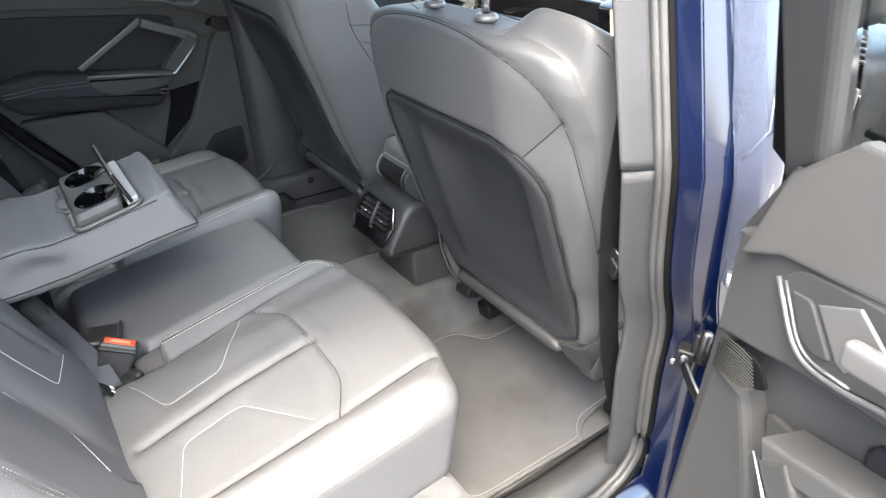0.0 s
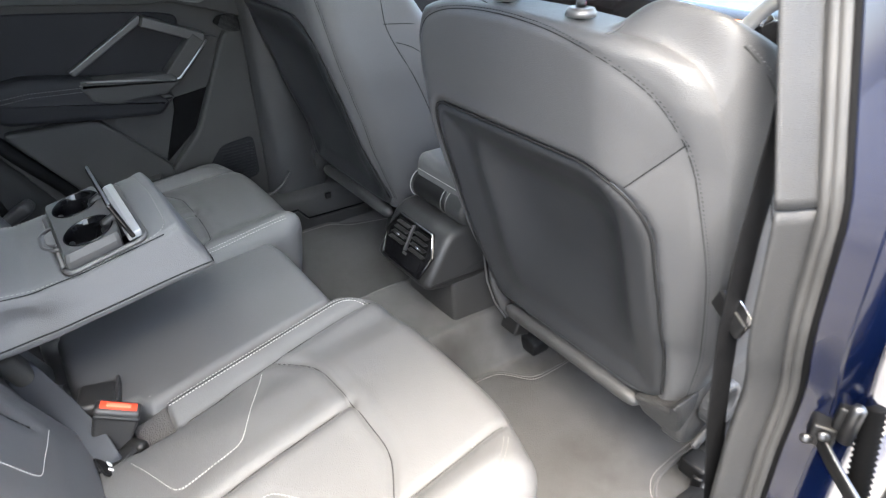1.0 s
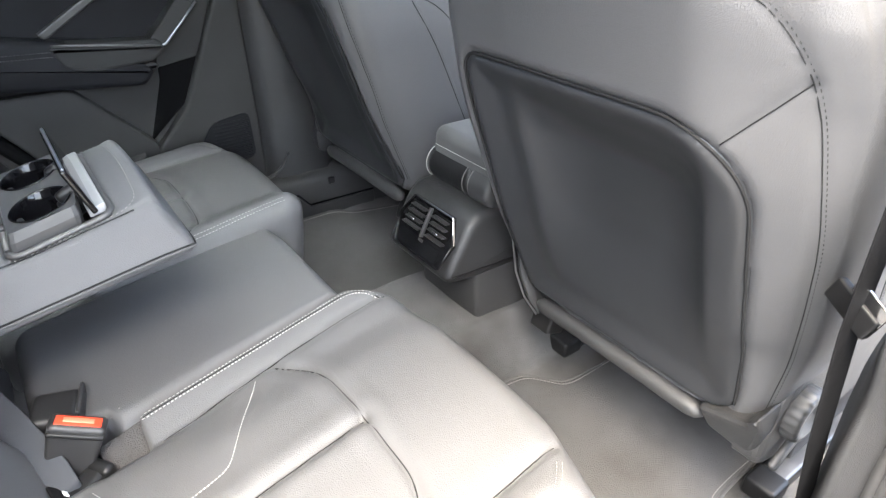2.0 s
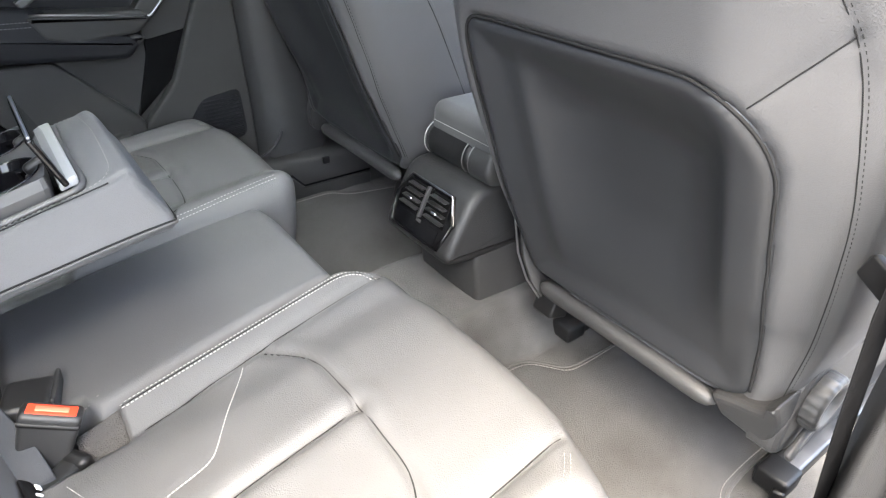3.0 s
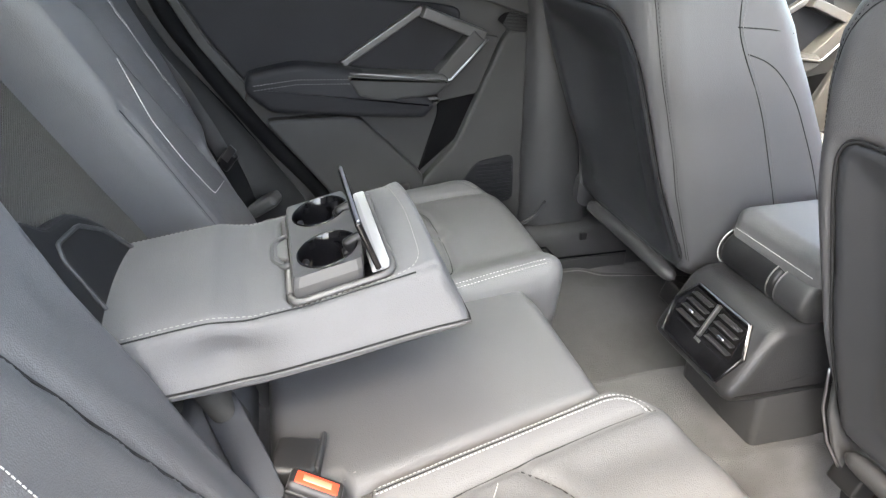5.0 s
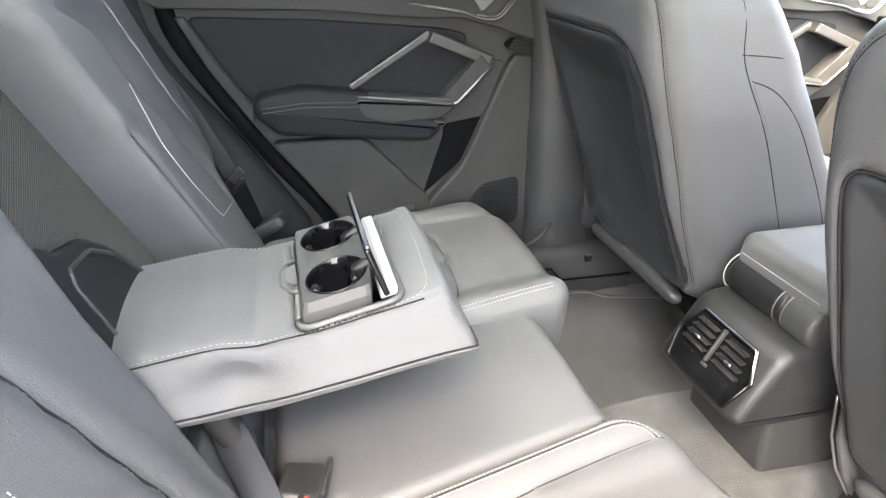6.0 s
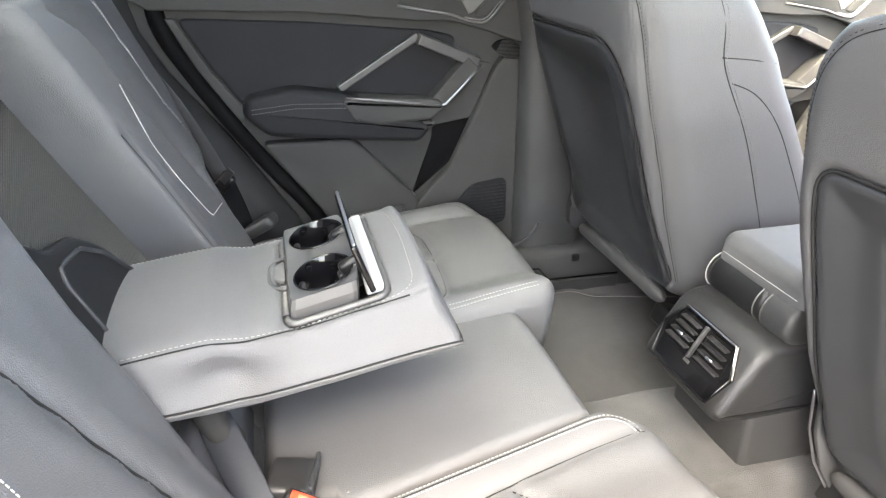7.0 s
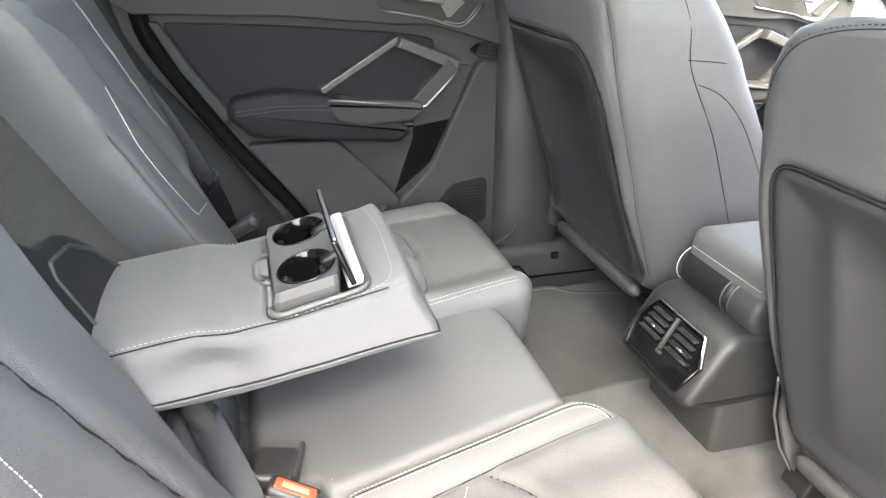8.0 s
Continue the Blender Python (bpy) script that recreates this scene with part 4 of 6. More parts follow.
def outer_backrest(side, label):
    seat = thing("rear_backrest", (-0.55, side * 0.38, 0.26), label, "backrest", "rear backrests")
    v, f = rbox(0.15, 0.515, 0.80, 0.032, 0.0085, 6)
    w, s, t = v[:, 0] - 0.075, v[:, 1] + 0.3825, v[:, 2] + 0.40
    face = smooth(-0.10, -0.02, w)
    if side > 0:
        crease = np.interp(t, back_t([0.40, 0.455, 0.584, 0.686, 0.751, 0.781, 0.817]), [0.475, 0.453, 0.397, 0.358, 0.350, 0.335, 0.268])
    else:
        crease = np.interp(t, back_t([0.40, 0.478, 0.56, 0.63, 0.70, 0.76]), [0.410, 0.415, 0.413, 0.378, 0.348, 0.340])
    fade = smooth(0.03, 0.16, t) * (smooth(0.63, 0.60, t) if side > 0 else smooth(0.60, 0.52, t))
    if side > 0:
        valley = -0.014 * np.exp(-((s - crease - 0.006) / 0.010) ** 2) * fade
        insert = 0.024 * smooth(crease + 0.006, crease - 0.014, s) * smooth(0.04, 0.12, t) * smooth(0.645, 0.615, t)
        wing = 0.018 * smooth(crease + 0.03, crease + 0.12, s) * smooth(0.66, 0.60, s)
    else:
        valley = -0.012 * np.exp(-((s - crease - 0.008) / 0.013) ** 2) * fade
        wing = 0.010 * smooth(crease + 0.01, crease + 0.11, s) * smooth(0.66, 0.60, s)
        insert = 0.005 * smooth(0.16, 0.22, s) * smooth(crease + 0.004, crease - 0.05, s) * smooth(0.04, 0.12, t) * smooth(0.64, 0.60, t)
    w = w + face * (valley + insert + wing)
    s = np.where(s > 0.5, s - 0.03 * smooth(0.10, 0.0, t), s)
    w = w + (0.010 if side > 0 else 0.004)
    edge = np.interp(t, back_t([0.40, 0.50, 0.60, 0.70, 0.9]), [0.142, 0.125, 0.118, 0.092, 0.085]) if side < 0 else np.interp(t, back_t([0.30, 0.49, 0.61, 0.78, 0.90]), [0.240, 0.218, 0.196, 0.174, 0.165])
    s = np.where(s < 0.30, 0.30 - (0.30 - s) * (0.30 - edge) / 0.175, s)
    if side > 0:
        limit = np.interp(t, back_t([0.30, 0.40, 0.47, 0.505, 0.525, 0.64, 0.80]), [0.475, 0.475, 0.490, 0.505, 0.575, 0.640, 0.670])
        s = np.where(s > 0.45, 0.45 + (s - 0.45) * (limit - 0.45) / 0.19, s)
    v = np.stack([w, s, t], 1)
    P = (1, 2)
    inner = [(0.232, float(back_t(0.40))), (0.243, float(back_t(0.455))), (0.254, float(back_t(0.515))), (0.262, float(back_t(0.575))), (0.271, float(back_t(0.63))), (0.285, float(back_t(0.72)))]
    top = rounded([(0.235, 0.575), (0.30, 0.592), (0.385, 0.578), (0.408, 0.54)], 0.02)
    outer = [(0.600, 0.06), (0.615, 0.30), (0.600, 0.75)]
    low = rounded([(0.224, float(back_t(0.374))), (0.336, float(back_t(0.402))), (0.349, float(back_t(0.468))), (0.357, float(back_t(0.531))), (0.350, float(back_t(0.60)))], 0.012)
    low2 = np.array([(0.446, float(back_t(0.505))), (0.429, float(back_t(0.451))), (0.424, float(back_t(0.409))), (0.460, float(back_t(0.380))), (0.497, float(back_t(0.351)))])
    if side > 0:
        inner = [(0.262, 0.05), (0.236, float(back_t(0.48))), (0.218, float(back_t(0.60))), (0.206, float(back_t(0.66)))]
        top = rounded([(0.172, float(back_t(0.818))), (0.262, float(back_t(0.818))), (0.335, float(back_t(0.783))), (0.352, float(back_t(0.742)))], 0.03)
        outer = [(0.574, float(back_t(0.526))), (0.522, float(back_t(0.632))), (0.516, float(back_t(0.715))), (0.506, float(back_t(0.82)))]
        low = rounded([(0.322, float(back_t(0.70))), (0.279, float(back_t(0.62))), (0.290, float(back_t(0.555))), (0.322, float(back_t(0.478))), (0.424, float(back_t(0.460)))], 0.012)
    v = cut(v, f, P, 0, 1, inner, 0.006, 0.006, 0.002)
    v = cut(v, f, P, 0, 1, top, 0.006, 0.006)
    v = cut(v, f, P, 0, 1, outer, 0.003, 0.004)
    cross = [(0.13, 0.615), (0.64, 0.615)] if side < 0 else [(0.13, 0.74), (0.64, 0.74)]
    v = cut(v, f, P, 0, 1, cross, 0.004, 0.005)
    f2 = f if side > 0 else f[:, ::-1]
    v = v * np.array([1, side, 1])
    skin = Skin((v, f2), P, 0, 1)
    m = np.array([side, 1])
    body_part = part("backrest", (lean_back(v), f2), LEATHER, seat)
    for line in (inner, top, cross) if side < 0 else (inner,):
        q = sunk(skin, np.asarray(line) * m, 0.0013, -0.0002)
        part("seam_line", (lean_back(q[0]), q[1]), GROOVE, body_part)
    for line, offs, lab in ((low, (0.0,), "pale decorative stitching"), (low2 if side < 0 else low[-3:], (0.0,), "pale decorative stitching"), (outer, (-0.004, 0.004), "double-stitched seam"), (inner[:2] + inner[2:3], (0.006,), "dark seam")):
        q = stitches(skin, np.asarray(line) * m, 0.0050, lift=0.0012 if side > 0 else 0.0005, offsets=offs)
        part("stitching", (lean_back(q[0]), q[1]), DARK_THREAD if lab == "dark seam" or (side < 0 and lab == "double-stitched seam") else THREAD, body_part, lab)
    return seat


outer_backrest(-1, "grey leather rear backrest lit from the open door")
outer_backrest(1, "grey leather rear backrest with stitched insert and deep side crease")

pocket = thing("armrest_recess", (-0.60, 0, 0.30), "fine-ribbed dark fabric panel behind the folded-down armrest", "backrest panel")
v, f = rbox(0.06, 0.350, 0.78, 0.006, 0.03, 2)
part("panel", (lean_back(v + np.array([-0.090, 0.058, 0.40])), f), TRIM_DARK, pocket)
ribs = []
for i in range(190):
    ribs.append(box((0.006, 0.345, 0.0021), (-0.0580, 0.058, 0.09 + i * 0.0036), 0.0010, (25, 0, 0), step=0.7, k=1))
rv, rf = joined(*ribs)
part("rib", (lean_back(rv), rf), RIB, pocket, "fine woven ribs").data.update()
pv = np.array([(-0.050, float(np.interp(t, back_t([0.40, 0.49, 0.61, 0.78]), [0.236, 0.224, 0.204, 0.184])), t) for t in np.linspace(0.10, 0.76, 30)])
part("welt", tube(lean_back(pv), 0.0035, 6), LEATHER_SIDE, pocket)
hv, hf = rbox(0.05, 0.24, 0.15, 0.010, 0.03, 3)
part("lower_cover", (lean_back(hv + np.array([-0.06, 0, 0.06])), hf), LEATHER, pocket)

# ---- folded-down armrest with cup holders ----
ARM_X = [-0.72, -0.59, -0.52, -0.48, -0.42, -0.34, -0.28, -0.235]
ARM_TOP = [0.512, 0.530, 0.540, 0.533, 0.543, 0.562, 0.576, 0.580]
ARM_LOW = [0.430, 0.450, 0.452, 0.457, 0.470, 0.482, 0.490, 0.496]
TRAY = (-0.436, -0.322, -0.108, 0.100)


def arm_top(x):
    return np.interp(x, ARM_X, ARM_TOP)


def rect_distance(x, y, x0, x1, y0, y1, r):
    qx, qy = np.abs(x - (x0 + x1) / 2) - (x1 - x0) / 2 + r, np.abs(y - (y0 + y1) / 2) - (y1 - y0) / 2 + r
    return np.hypot(np.maximum(qx, 0), np.maximum(qy, 0)) + np.minimum(np.maximum(qx, qy), 0) - r


def centre_armrest():
    arm = thing("centre_armrest", (-0.45, 0, 0.45), "folded-down grey leather centre armrest with opened cup holder", "armrest")
    v, f = rbox(0.475, 0.238, 0.09, 0.012, 0.0055, 5)
    x, y, zl = v[:, 0] - 0.4800, v[:, 1], v[:, 2] / 0.09 + 0.5
    # the flanks flare out from the stitched edge down to the piping
    y = y * np.interp(zl, [0, 0.2, 1], [0.140, 0.149, 0.124]) / 0.119
    crown = 0.019 * np.sqrt(np.cos(np.clip(y / 0.126, -1, 1) * np.pi / 2)) - 0.012
    top = arm_top(x) + crown
    low = np.interp(x, ARM_X, ARM_LOW)
    z = low + (top - low) * zl
    x = x - 0.028 * smooth(0.1, 1.0, zl) * smooth(-0.30, -0.242, x)
    side = smooth(0.10, 0.118, np.abs(y))
    y = y - np.sign(y) * side * 0.019 * np.exp(-((x + 0.505) / 0.040) ** 2 - ((zl - 0.55) / 0.3) ** 2)
    y = y + np.sign(y) * side * 0.004 * np.exp(-((x + 0.40) / 0.07) ** 2)
    d = rect_distance(x, y, *TRAY, 0.012)
    z = np.where((zl > 0.6), z - 0.058 * smooth(0.002, -0.004, d), z)
    z = np.where(zl > 0.6, z - 0.003 * np.exp(-((d - 0.004) / 0.004) ** 2), z)
    v = np.stack([x, y, z], 1)
    v = cut(v, f, (0, 1), 2, 1, [(-0.69, -0.1165), (-0.52, -0.1158), (-0.47, -0.1138), (-0.40, -0.1176), (-0.27, -0.1176)], 0.0020, 0.0035)
    pad = part("pad", (v, f), LEATHER, arm)
    skin = Skin((v, f), (0, 1), 2, 1)
    edge = rounded([(-0.69, -0.113), (-0.52, -0.112), (-0.47, -0.110), (-0.40, -0.114), (-0.292, -0.114), (-0.288, 0.0), (-0.292, 0.113), (-0.45, 0.113), (-0.69, 0.113)], 0.02)
    part("stitching", stitches(skin, edge, 0.0060, 0.0044, 0.0010), MID_THREAD, pad, "pale edge stitching")
    for sg in (-1, 1):
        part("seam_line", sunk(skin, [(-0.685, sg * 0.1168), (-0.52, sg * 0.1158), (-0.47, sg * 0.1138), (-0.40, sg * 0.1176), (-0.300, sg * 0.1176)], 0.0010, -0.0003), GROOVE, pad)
    rim = []
    for side in (-1, 1):
        rim += [(xx, side * 0.1485, float(np.interp(xx, ARM_X, ARM_LOW)) + 0.016) for xx in (np.linspace(-0.66, -0.252, 16) if side < 0 else np.linspace(-0.252, -0.66, 16))]
    rim = np.array(rim)
    rim[15:17, 0] += 0.008
    rim[:, 1] += np.sign(rim[:, 1]) * (0.004 * np.exp(-((rim[:, 0] + 0.40) / 0.07) ** 2) - 0.005 * np.exp(-((rim[:, 0] + 0.505) / 0.04) ** 2))
    part("piping", tube(resample(rim, 0.012), 0.0021, 8), LEATHER_SIDE, pad)
    # dark cord paints the crease shade above the piping
    part("piping_seam", tube(resample(rim + np.array([0, 0, 0.0030]), 0.012), 0.0012, 6), GROOVE, pad)
    # tray and its frame
    x0, x1, y0, y1 = TRAY

    def at(shape):
        v, f = shape
        v = np.asarray(v, float).copy()
        v[:, 2] += arm_top(v[:, 0])
        return v, f

    loop = rounded([(x0, y0), (x1, y0), (x1, y1), (x0, y1)], 0.014, 5, True)
    ring = np.concatenate([loop, loop[:1]])
    part("tray_rim", at(tube(np.column_stack([ring, 0.019 * np.sqrt(np.cos(ring[:, 1] / 0.126 * np.pi / 2)) - 0.0140]), 0.0044, 8)), BAR, arm)
    part("tray_floor", at((plate(loop.tolist(), 0.006, 0.0)[0] + np.array([0, 0, -0.045]), plate(loop.tolist(), 0.006, 0.0)[1])), PLASTIC, arm, flat=True)
    # finger pull at the back of the tray
    pull = rounded([(x0 + 0.004, 0.036), (x0 - 0.006, 0.034), (x0 - 0.017, 0.018), (x0 - 0.017, -0.022), (x0 - 0.006, -0.040), (x0 + 0.004, -0.042)], 0.008, 4)
    part("finger_pull", at(tube(np.column_stack([pull, np.full(len(pull), 0.0045)]), 0.0034, 8)), BAR, arm)
    pl = plate(rounded([(x0 + 0.002, 0.026), (x0 - 0.011, 0.014), (x0 - 0.011, -0.018), (x0 + 0.002, -0.030)], 0.006, 4, True).tolist(), 0.004, 0.0015)
    part("pull_pad", at((pl[0] + np.array([0, 0, 0.0035]), pl[1])), SATIN, arm, flat=True)
    # cup block with two wells
    bx0, bx1, by0, by1 = x0 + 0.006, x0 + 0.084, y0 + 0.010, y1 - 0.010
    block = [(bx0, by0), (bx1 - 0.004, by0), (bx1, by0 + 0.03), (bx1, by1 - 0.03), (bx1 - 0.004, by1), (bx0, by1)]
    bm = bmesh.new()
    outer = [bm.verts.new((a, b, 0.020)) for a, b in rounded(block, 0.006, 3, True)]
    edges = [bm.edges.new((outer[i - 1], outer[i])) for i in range(len(outer))]
    wells = []
    for cy in (-0.056, 0.048):
        cx = (bx0 + bx1) / 2 + 0.001
        hole = [bm.verts.new((cx + 0.034 * math.cos(a), cy + 0.038 * math.sin(a), 0.020)) for a in np.linspace(0, 2 * math.pi, 32, endpoint=False)]
        edges += [bm.edges.new((hole[i - 1], hole[i])) for i in range(32)]
        wells.append((cx, cy))
    bmesh.ops.triangle_fill(bm, edges=edges, use_beauty=True)
    for q in bm.faces:
        if q.normal.z < 0:
            q.normal_flip()
    bm.verts.index_update()
    tv, tf = np.array([p.co[:] for p in bm.verts]), [[p.index for p in q.verts] for q in bm.faces]
    bm.free()
    n = len(outer)
    ov = np.array([tv[i] for i in range(n)])
    mid = ov.mean(0)
    wide = mid + (ov - mid) * np.array([1.05, 1.03, 1])
    skirt_v = np.concatenate([ov, wide - np.array([0, 0, 0.012]), wide - np.array([0, 0, 0.062])])
    skirt_f = [[r * n + (i + 1) % n, r * n + i, (r + 1) * n + i, (r + 1) * n + (i + 1) % n] for r in (0, 1) for i in range(n)]
    sa = sum(a[0] * b[1] - b[0] * a[1] for a, b in zip(ov, np.roll(ov, -1, 0)))
    cup = part("cup_holder", at(joined((tv, tf), (skirt_v, skirt_f if sa < 0 else [q[::-1] for q in skirt_f]))), BAR, arm, "satin grey cup holder with two wells", flat=True)
    for cx, cy in wells:
        prof = [(1.04, 0.0212), (1.0, 0.0225), (0.96, 0.0205), (0.93, 0.0), (0.86, -0.034), (0.0, -0.034)]
        a = np.linspace(0, 2 * math.pi, 32, endpoint=False)
        wv = np.array([[cx + 0.034 * r * math.cos(t), cy + 0.038 * r * math.sin(t), h] for r, h in prof for t in a])
        wf = [[i * 32 + (j + 1) % 32, i * 32 + j, (i + 1) * 32 + j, (i + 1) * 32 + (j + 1) % 32] for i in range(5) for j in range(32)]
        well = part("cup_well", at((wv, [q[::-1] for q in wf])), PIANO, cup, "glossy black well")
        for k in (0, 1):
            part("gripper", at(box((0.008, 0.016, 0.018), (cx - 0.027 + 0.05 * k, cy + 0.004, 0.002), 0.003, (0, 20 - 40 * k, 0))), BLACK_PLASTIC, cup)
    for dy in (-0.012, 0.004):
        part("slot", at(box((0.004, 0.009, 0.004), (bx0 + 0.001, dy, 0.014), 0.001)), BLACK_PLASTIC, cup)
    # the strip's pale base colour paints in a white reflection
    part("strip", at(box((0.020, y1 - y0 - 0.012, 0.012), (x1 - 0.014, (y0 + y1) / 2, 0.003), 0.003)), material("satin_strip_reflection", (0.27, 0.27, 0.27), 0.35, vary=0.05), arm, "satin strip, pale from a painted white reflection")
    # lid, standing open
    lv, lf = rbox(0.007, 0.182, 0.062, 0.0025, 0.02, 3)
    lv[:, 1] = lv[:, 1] - 0.022 * (lv[:, 2] / 0.062 + 0.5) * (lv[:, 1] > 0.05)
    lid = part("lid", moved((lv, lf), (-0.349, -0.016, 0.594), (0, -20, 0)), PIANO, arm, "glossy black cup holder lid standing open")
    part("lid_edge", moved(rbox(0.004, 0.160, 0.004, 0.0018, 0.05, 2), (-0.3585, -0.024, 0.6245), (0, -20, 0)), SILVER, lid)
    for yy in (0.034, -0.054):
        part("lid_arm", box((0.030, 0.014, 0.040), (-0.352, yy, 0.566), 0.006, (0, -28, 0)), BLACK_PLASTIC, lid)
    return arm


centre_armrest()

ho = rounded([(-0.125, 0.42), (-0.115, 0.648), (-0.060, 0.660), (-0.035, 0.632), (0.03, 0.622), (0.070, 0.592), (0.105, 0.540), (0.108, 0.42)], 0.015, 4, True)
hp = plate([(a, float(back_t(b))) for a, b in ho], 0.030, 0.008)
part("hinge_cover", (lean_back(np.stack([hp[0][:, 2] - 0.060, hp[0][:, 0], hp[0][:, 1]], 1)), hp[1]), BLACK_PLASTIC, pocket, "black plastic hinge cover", flat=True)
cv = np.array([(-0.029, -0.062, float(back_t(0.50))), (-0.029, -0.055, float(back_t(0.60))), (-0.029, -0.040, float(back_t(0.614))), (-0.029, 0.02, float(back_t(0.606))), (-0.029, 0.060, float(back_t(0.580))), (-0.029, 0.092, float(back_t(0.535)))])
part("cover_edge", tube(resample(lean_back(cv), 0.008), 0.0028, 8), PLASTIC, pocket)
part("pivot", lathe([(0.010, 0), (0.010, 0.006), (0.005, 0.008), (0.0, 0.008)], 14, at=tuple(lean_back(np.array([[-0.028, 0.090, float(back_t(0.515))]]))[0]), turn=(90, 0, 90)), BLACK_PLASTIC, pocket)

# ---- buckles and straps on the bench ----
buckle = thing("seat_belt_buckle", (-0.46, -0.18, 0.26), "black seat belt buckle with a red release button", "buckle")
kv, kf = rbox(0.058, 0.032, 0.092, 0.007, 0.02, 3)
kv[:, 0] *= 1 + 0.12 * kv[:, 2] / 0.04
turn_b = (-10, 22, -20)
rot = np.array(Euler([radians(a) for a in turn_b]).to_matrix())
at_b = np.array([-0.432, -0.176, 0.331]) - rot @ np.array([0, 0, 0.0415])
part("housing", moved((kv, kf), at_b, turn_b), CLIP, buckle)
bt = part("release_button", moved(rbox(0.054, 0.022, 0.010, 0.003, 0.02, 2), at_b + rot @ np.array([0, -0.001, 0.0415]), turn_b), RED, buckle, "red release button")
part("button_face", moved(rbox(0.034, 0.009, 0.002, 0.0008, 0.02, 1), at_b + rot @ np.array([0, -0.001, 0.0465]), turn_b), material("pale_red_print", (0.9, 0.22, 0.13), 0.4), bt)
part("collar", moved(rbox(0.064, 0.036, 0.007, 0.003, 0.02, 2), at_b + rot @ np.array([0, 0, 0.033]), turn_b), BLACK_PLASTIC, buckle)
part("webbing", strap(resample([at_b + rot @ np.array([0, 0, -0.035]), (-0.475, -0.19, 0.245), (-0.50, -0.19, 0.205)], 0.01), 0.042, 0.003, (0.7, 0.5, 0.3)), WEB, buckle)

guide = thing("belt_guide", (-0.45, -0.09, 0.25), "black buckle guide sunk between the rear cushions", "buckle guide")
part("sleeve", moved(rbox(0.056, 0.062, 0.090, 0.008, 0.02, 3), (-0.456, -0.116, 0.279), (-4, 4, -14)), CLIP, guide)
part("mouth", moved(rbox(0.006, 0.066, 0.078, 0.003, 0.02, 3), (-0.426, -0.112, 0.281), (-4, 4, -14)), PLASTIC, guide)
pocket2 = thing("fabric_flap", (-0.39, -0.16, 0.22), "woven grey webbing flap under the edge of the middle cushion", "flap")
part("webbing", strap(resample([(-0.422, -0.192, 0.262), (-0.40, -0.190, 0.266), (-0.366, -0.184, 0.272)], 0.01), 0.050, 0.004, (0, 0.85, 0.45)), material("grey_webbing", (0.045, 0.043, 0.043), 0.8, vary=0.1, grain=0.9, grain_scale=500), pocket2)
part("latch_arm", moved(rbox(0.066, 0.030, 0.020, 0.008, 0.02, 3), (-0.452, -0.220, 0.266), (0, -8, 35)), BLACK_PLASTIC, pocket2)
part("latch_cap", moved(rbox(0.020, 0.036, 0.026, 0.009, 0.02, 3), (-0.426, -0.205, 0.270), (0, -8, 35)), BLACK_PLASTIC, pocket2)

tag = thing("child_seat_tag", (-0.485, -0.215, 0.27), "small black fabric tag with a white child seat symbol", "label")
part("cloth", moved(rbox(0.004, 0.040, 0.030, 0.0015, 0.02, 2), (-0.472, -0.232, 0.278), (0, -35, 10)), WEB, tag)
for dy, dz, w, h in ((0.003, 0.003, 0.009, 0.007), (-0.004, -0.003, 0.012, 0.005), (-0.009, 0.003, 0.004, 0.009)):
    part("symbol", moved(rbox(0.002, w, h, 0.0008, 0.02, 1), (-0.469 + dz * 0.5, -0.232 + dy, 0.279 + dz), (0, -35, 10)), WHITE_PRINT, tag)

near_loop = thing("centre_belt_strap", (-0.53, -0.10, 0.30), "dark grey lap strap tucked beside the armrest", "seat belt")
part("webbing", strap(resample([(-0.540, -0.045, 0.365), (-0.524, -0.080, 0.348), (-0.506, -0.120, 0.330), (-0.490, -0.160, 0.312), (-0.476, -0.200, 0.292), (-0.470, -0.225, 0.268)], 0.012), 0.044, 0.003, (0.9, 0.15, 0.35)), material("blue_grey_webbing", (0.020, 0.023, 0.029), 0.6, vary=0.1, grain=0.4, grain_scale=1200), near_loop)
part("boot", moved(rbox(0.032, 0.046, 0.10, 0.014, 0.012, 4), (-0.535, -0.048, 0.358), (0, -22, 0)), RIB, near_loop)

far_belt = thing("rear_seat_belt", (-0.56, 0.64, 0.33), "grey seat belt running down beside the far backrest", "seat belt")
part("webbing", strap(resample([(-0.80, 0.635, 0.95), (-0.70, 0.632, 0.75), (-0.612, 0.628, 0.605), (-0.572, 0.622, 0.520), (-0.546, 0.615, 0.455)], 0.03), 0.040, 0.002, (0.8, -0.5, 0.35)), material("grey_belt", (0.045, 0.044, 0.045), 0.6, vary=0.1, grain=0.5, grain_scale=1200), far_belt)
part("tongue", moved(rbox(0.048, 0.014, 0.030, 0.005, 0.02, 2), (-0.541, 0.612, 0.446), (0, -50, -30)), BLACK_PLASTIC, far_belt)
part("tongue_blade", moved(rbox(0.040, 0.003, 0.018, 0.001, 0.02, 1), (-0.535, 0.602, 0.462), (0, -50, -30)), STEEL, far_belt)
part("lap_webbing", strap(resample([(-0.545, 0.618, 0.445), (-0.53, 0.626, 0.39), (-0.515, 0.625, 0.33)], 0.02), 0.044, 0.002, (0.8, 0.3, 0.2)), WEB, far_belt)
part("anchor", moved(rbox(0.075, 0.05, 0.030, 0.012, 0.02, 3), (-0.478, 0.620, 0.335), (0, -32, -20)), PLASTIC, far_belt)

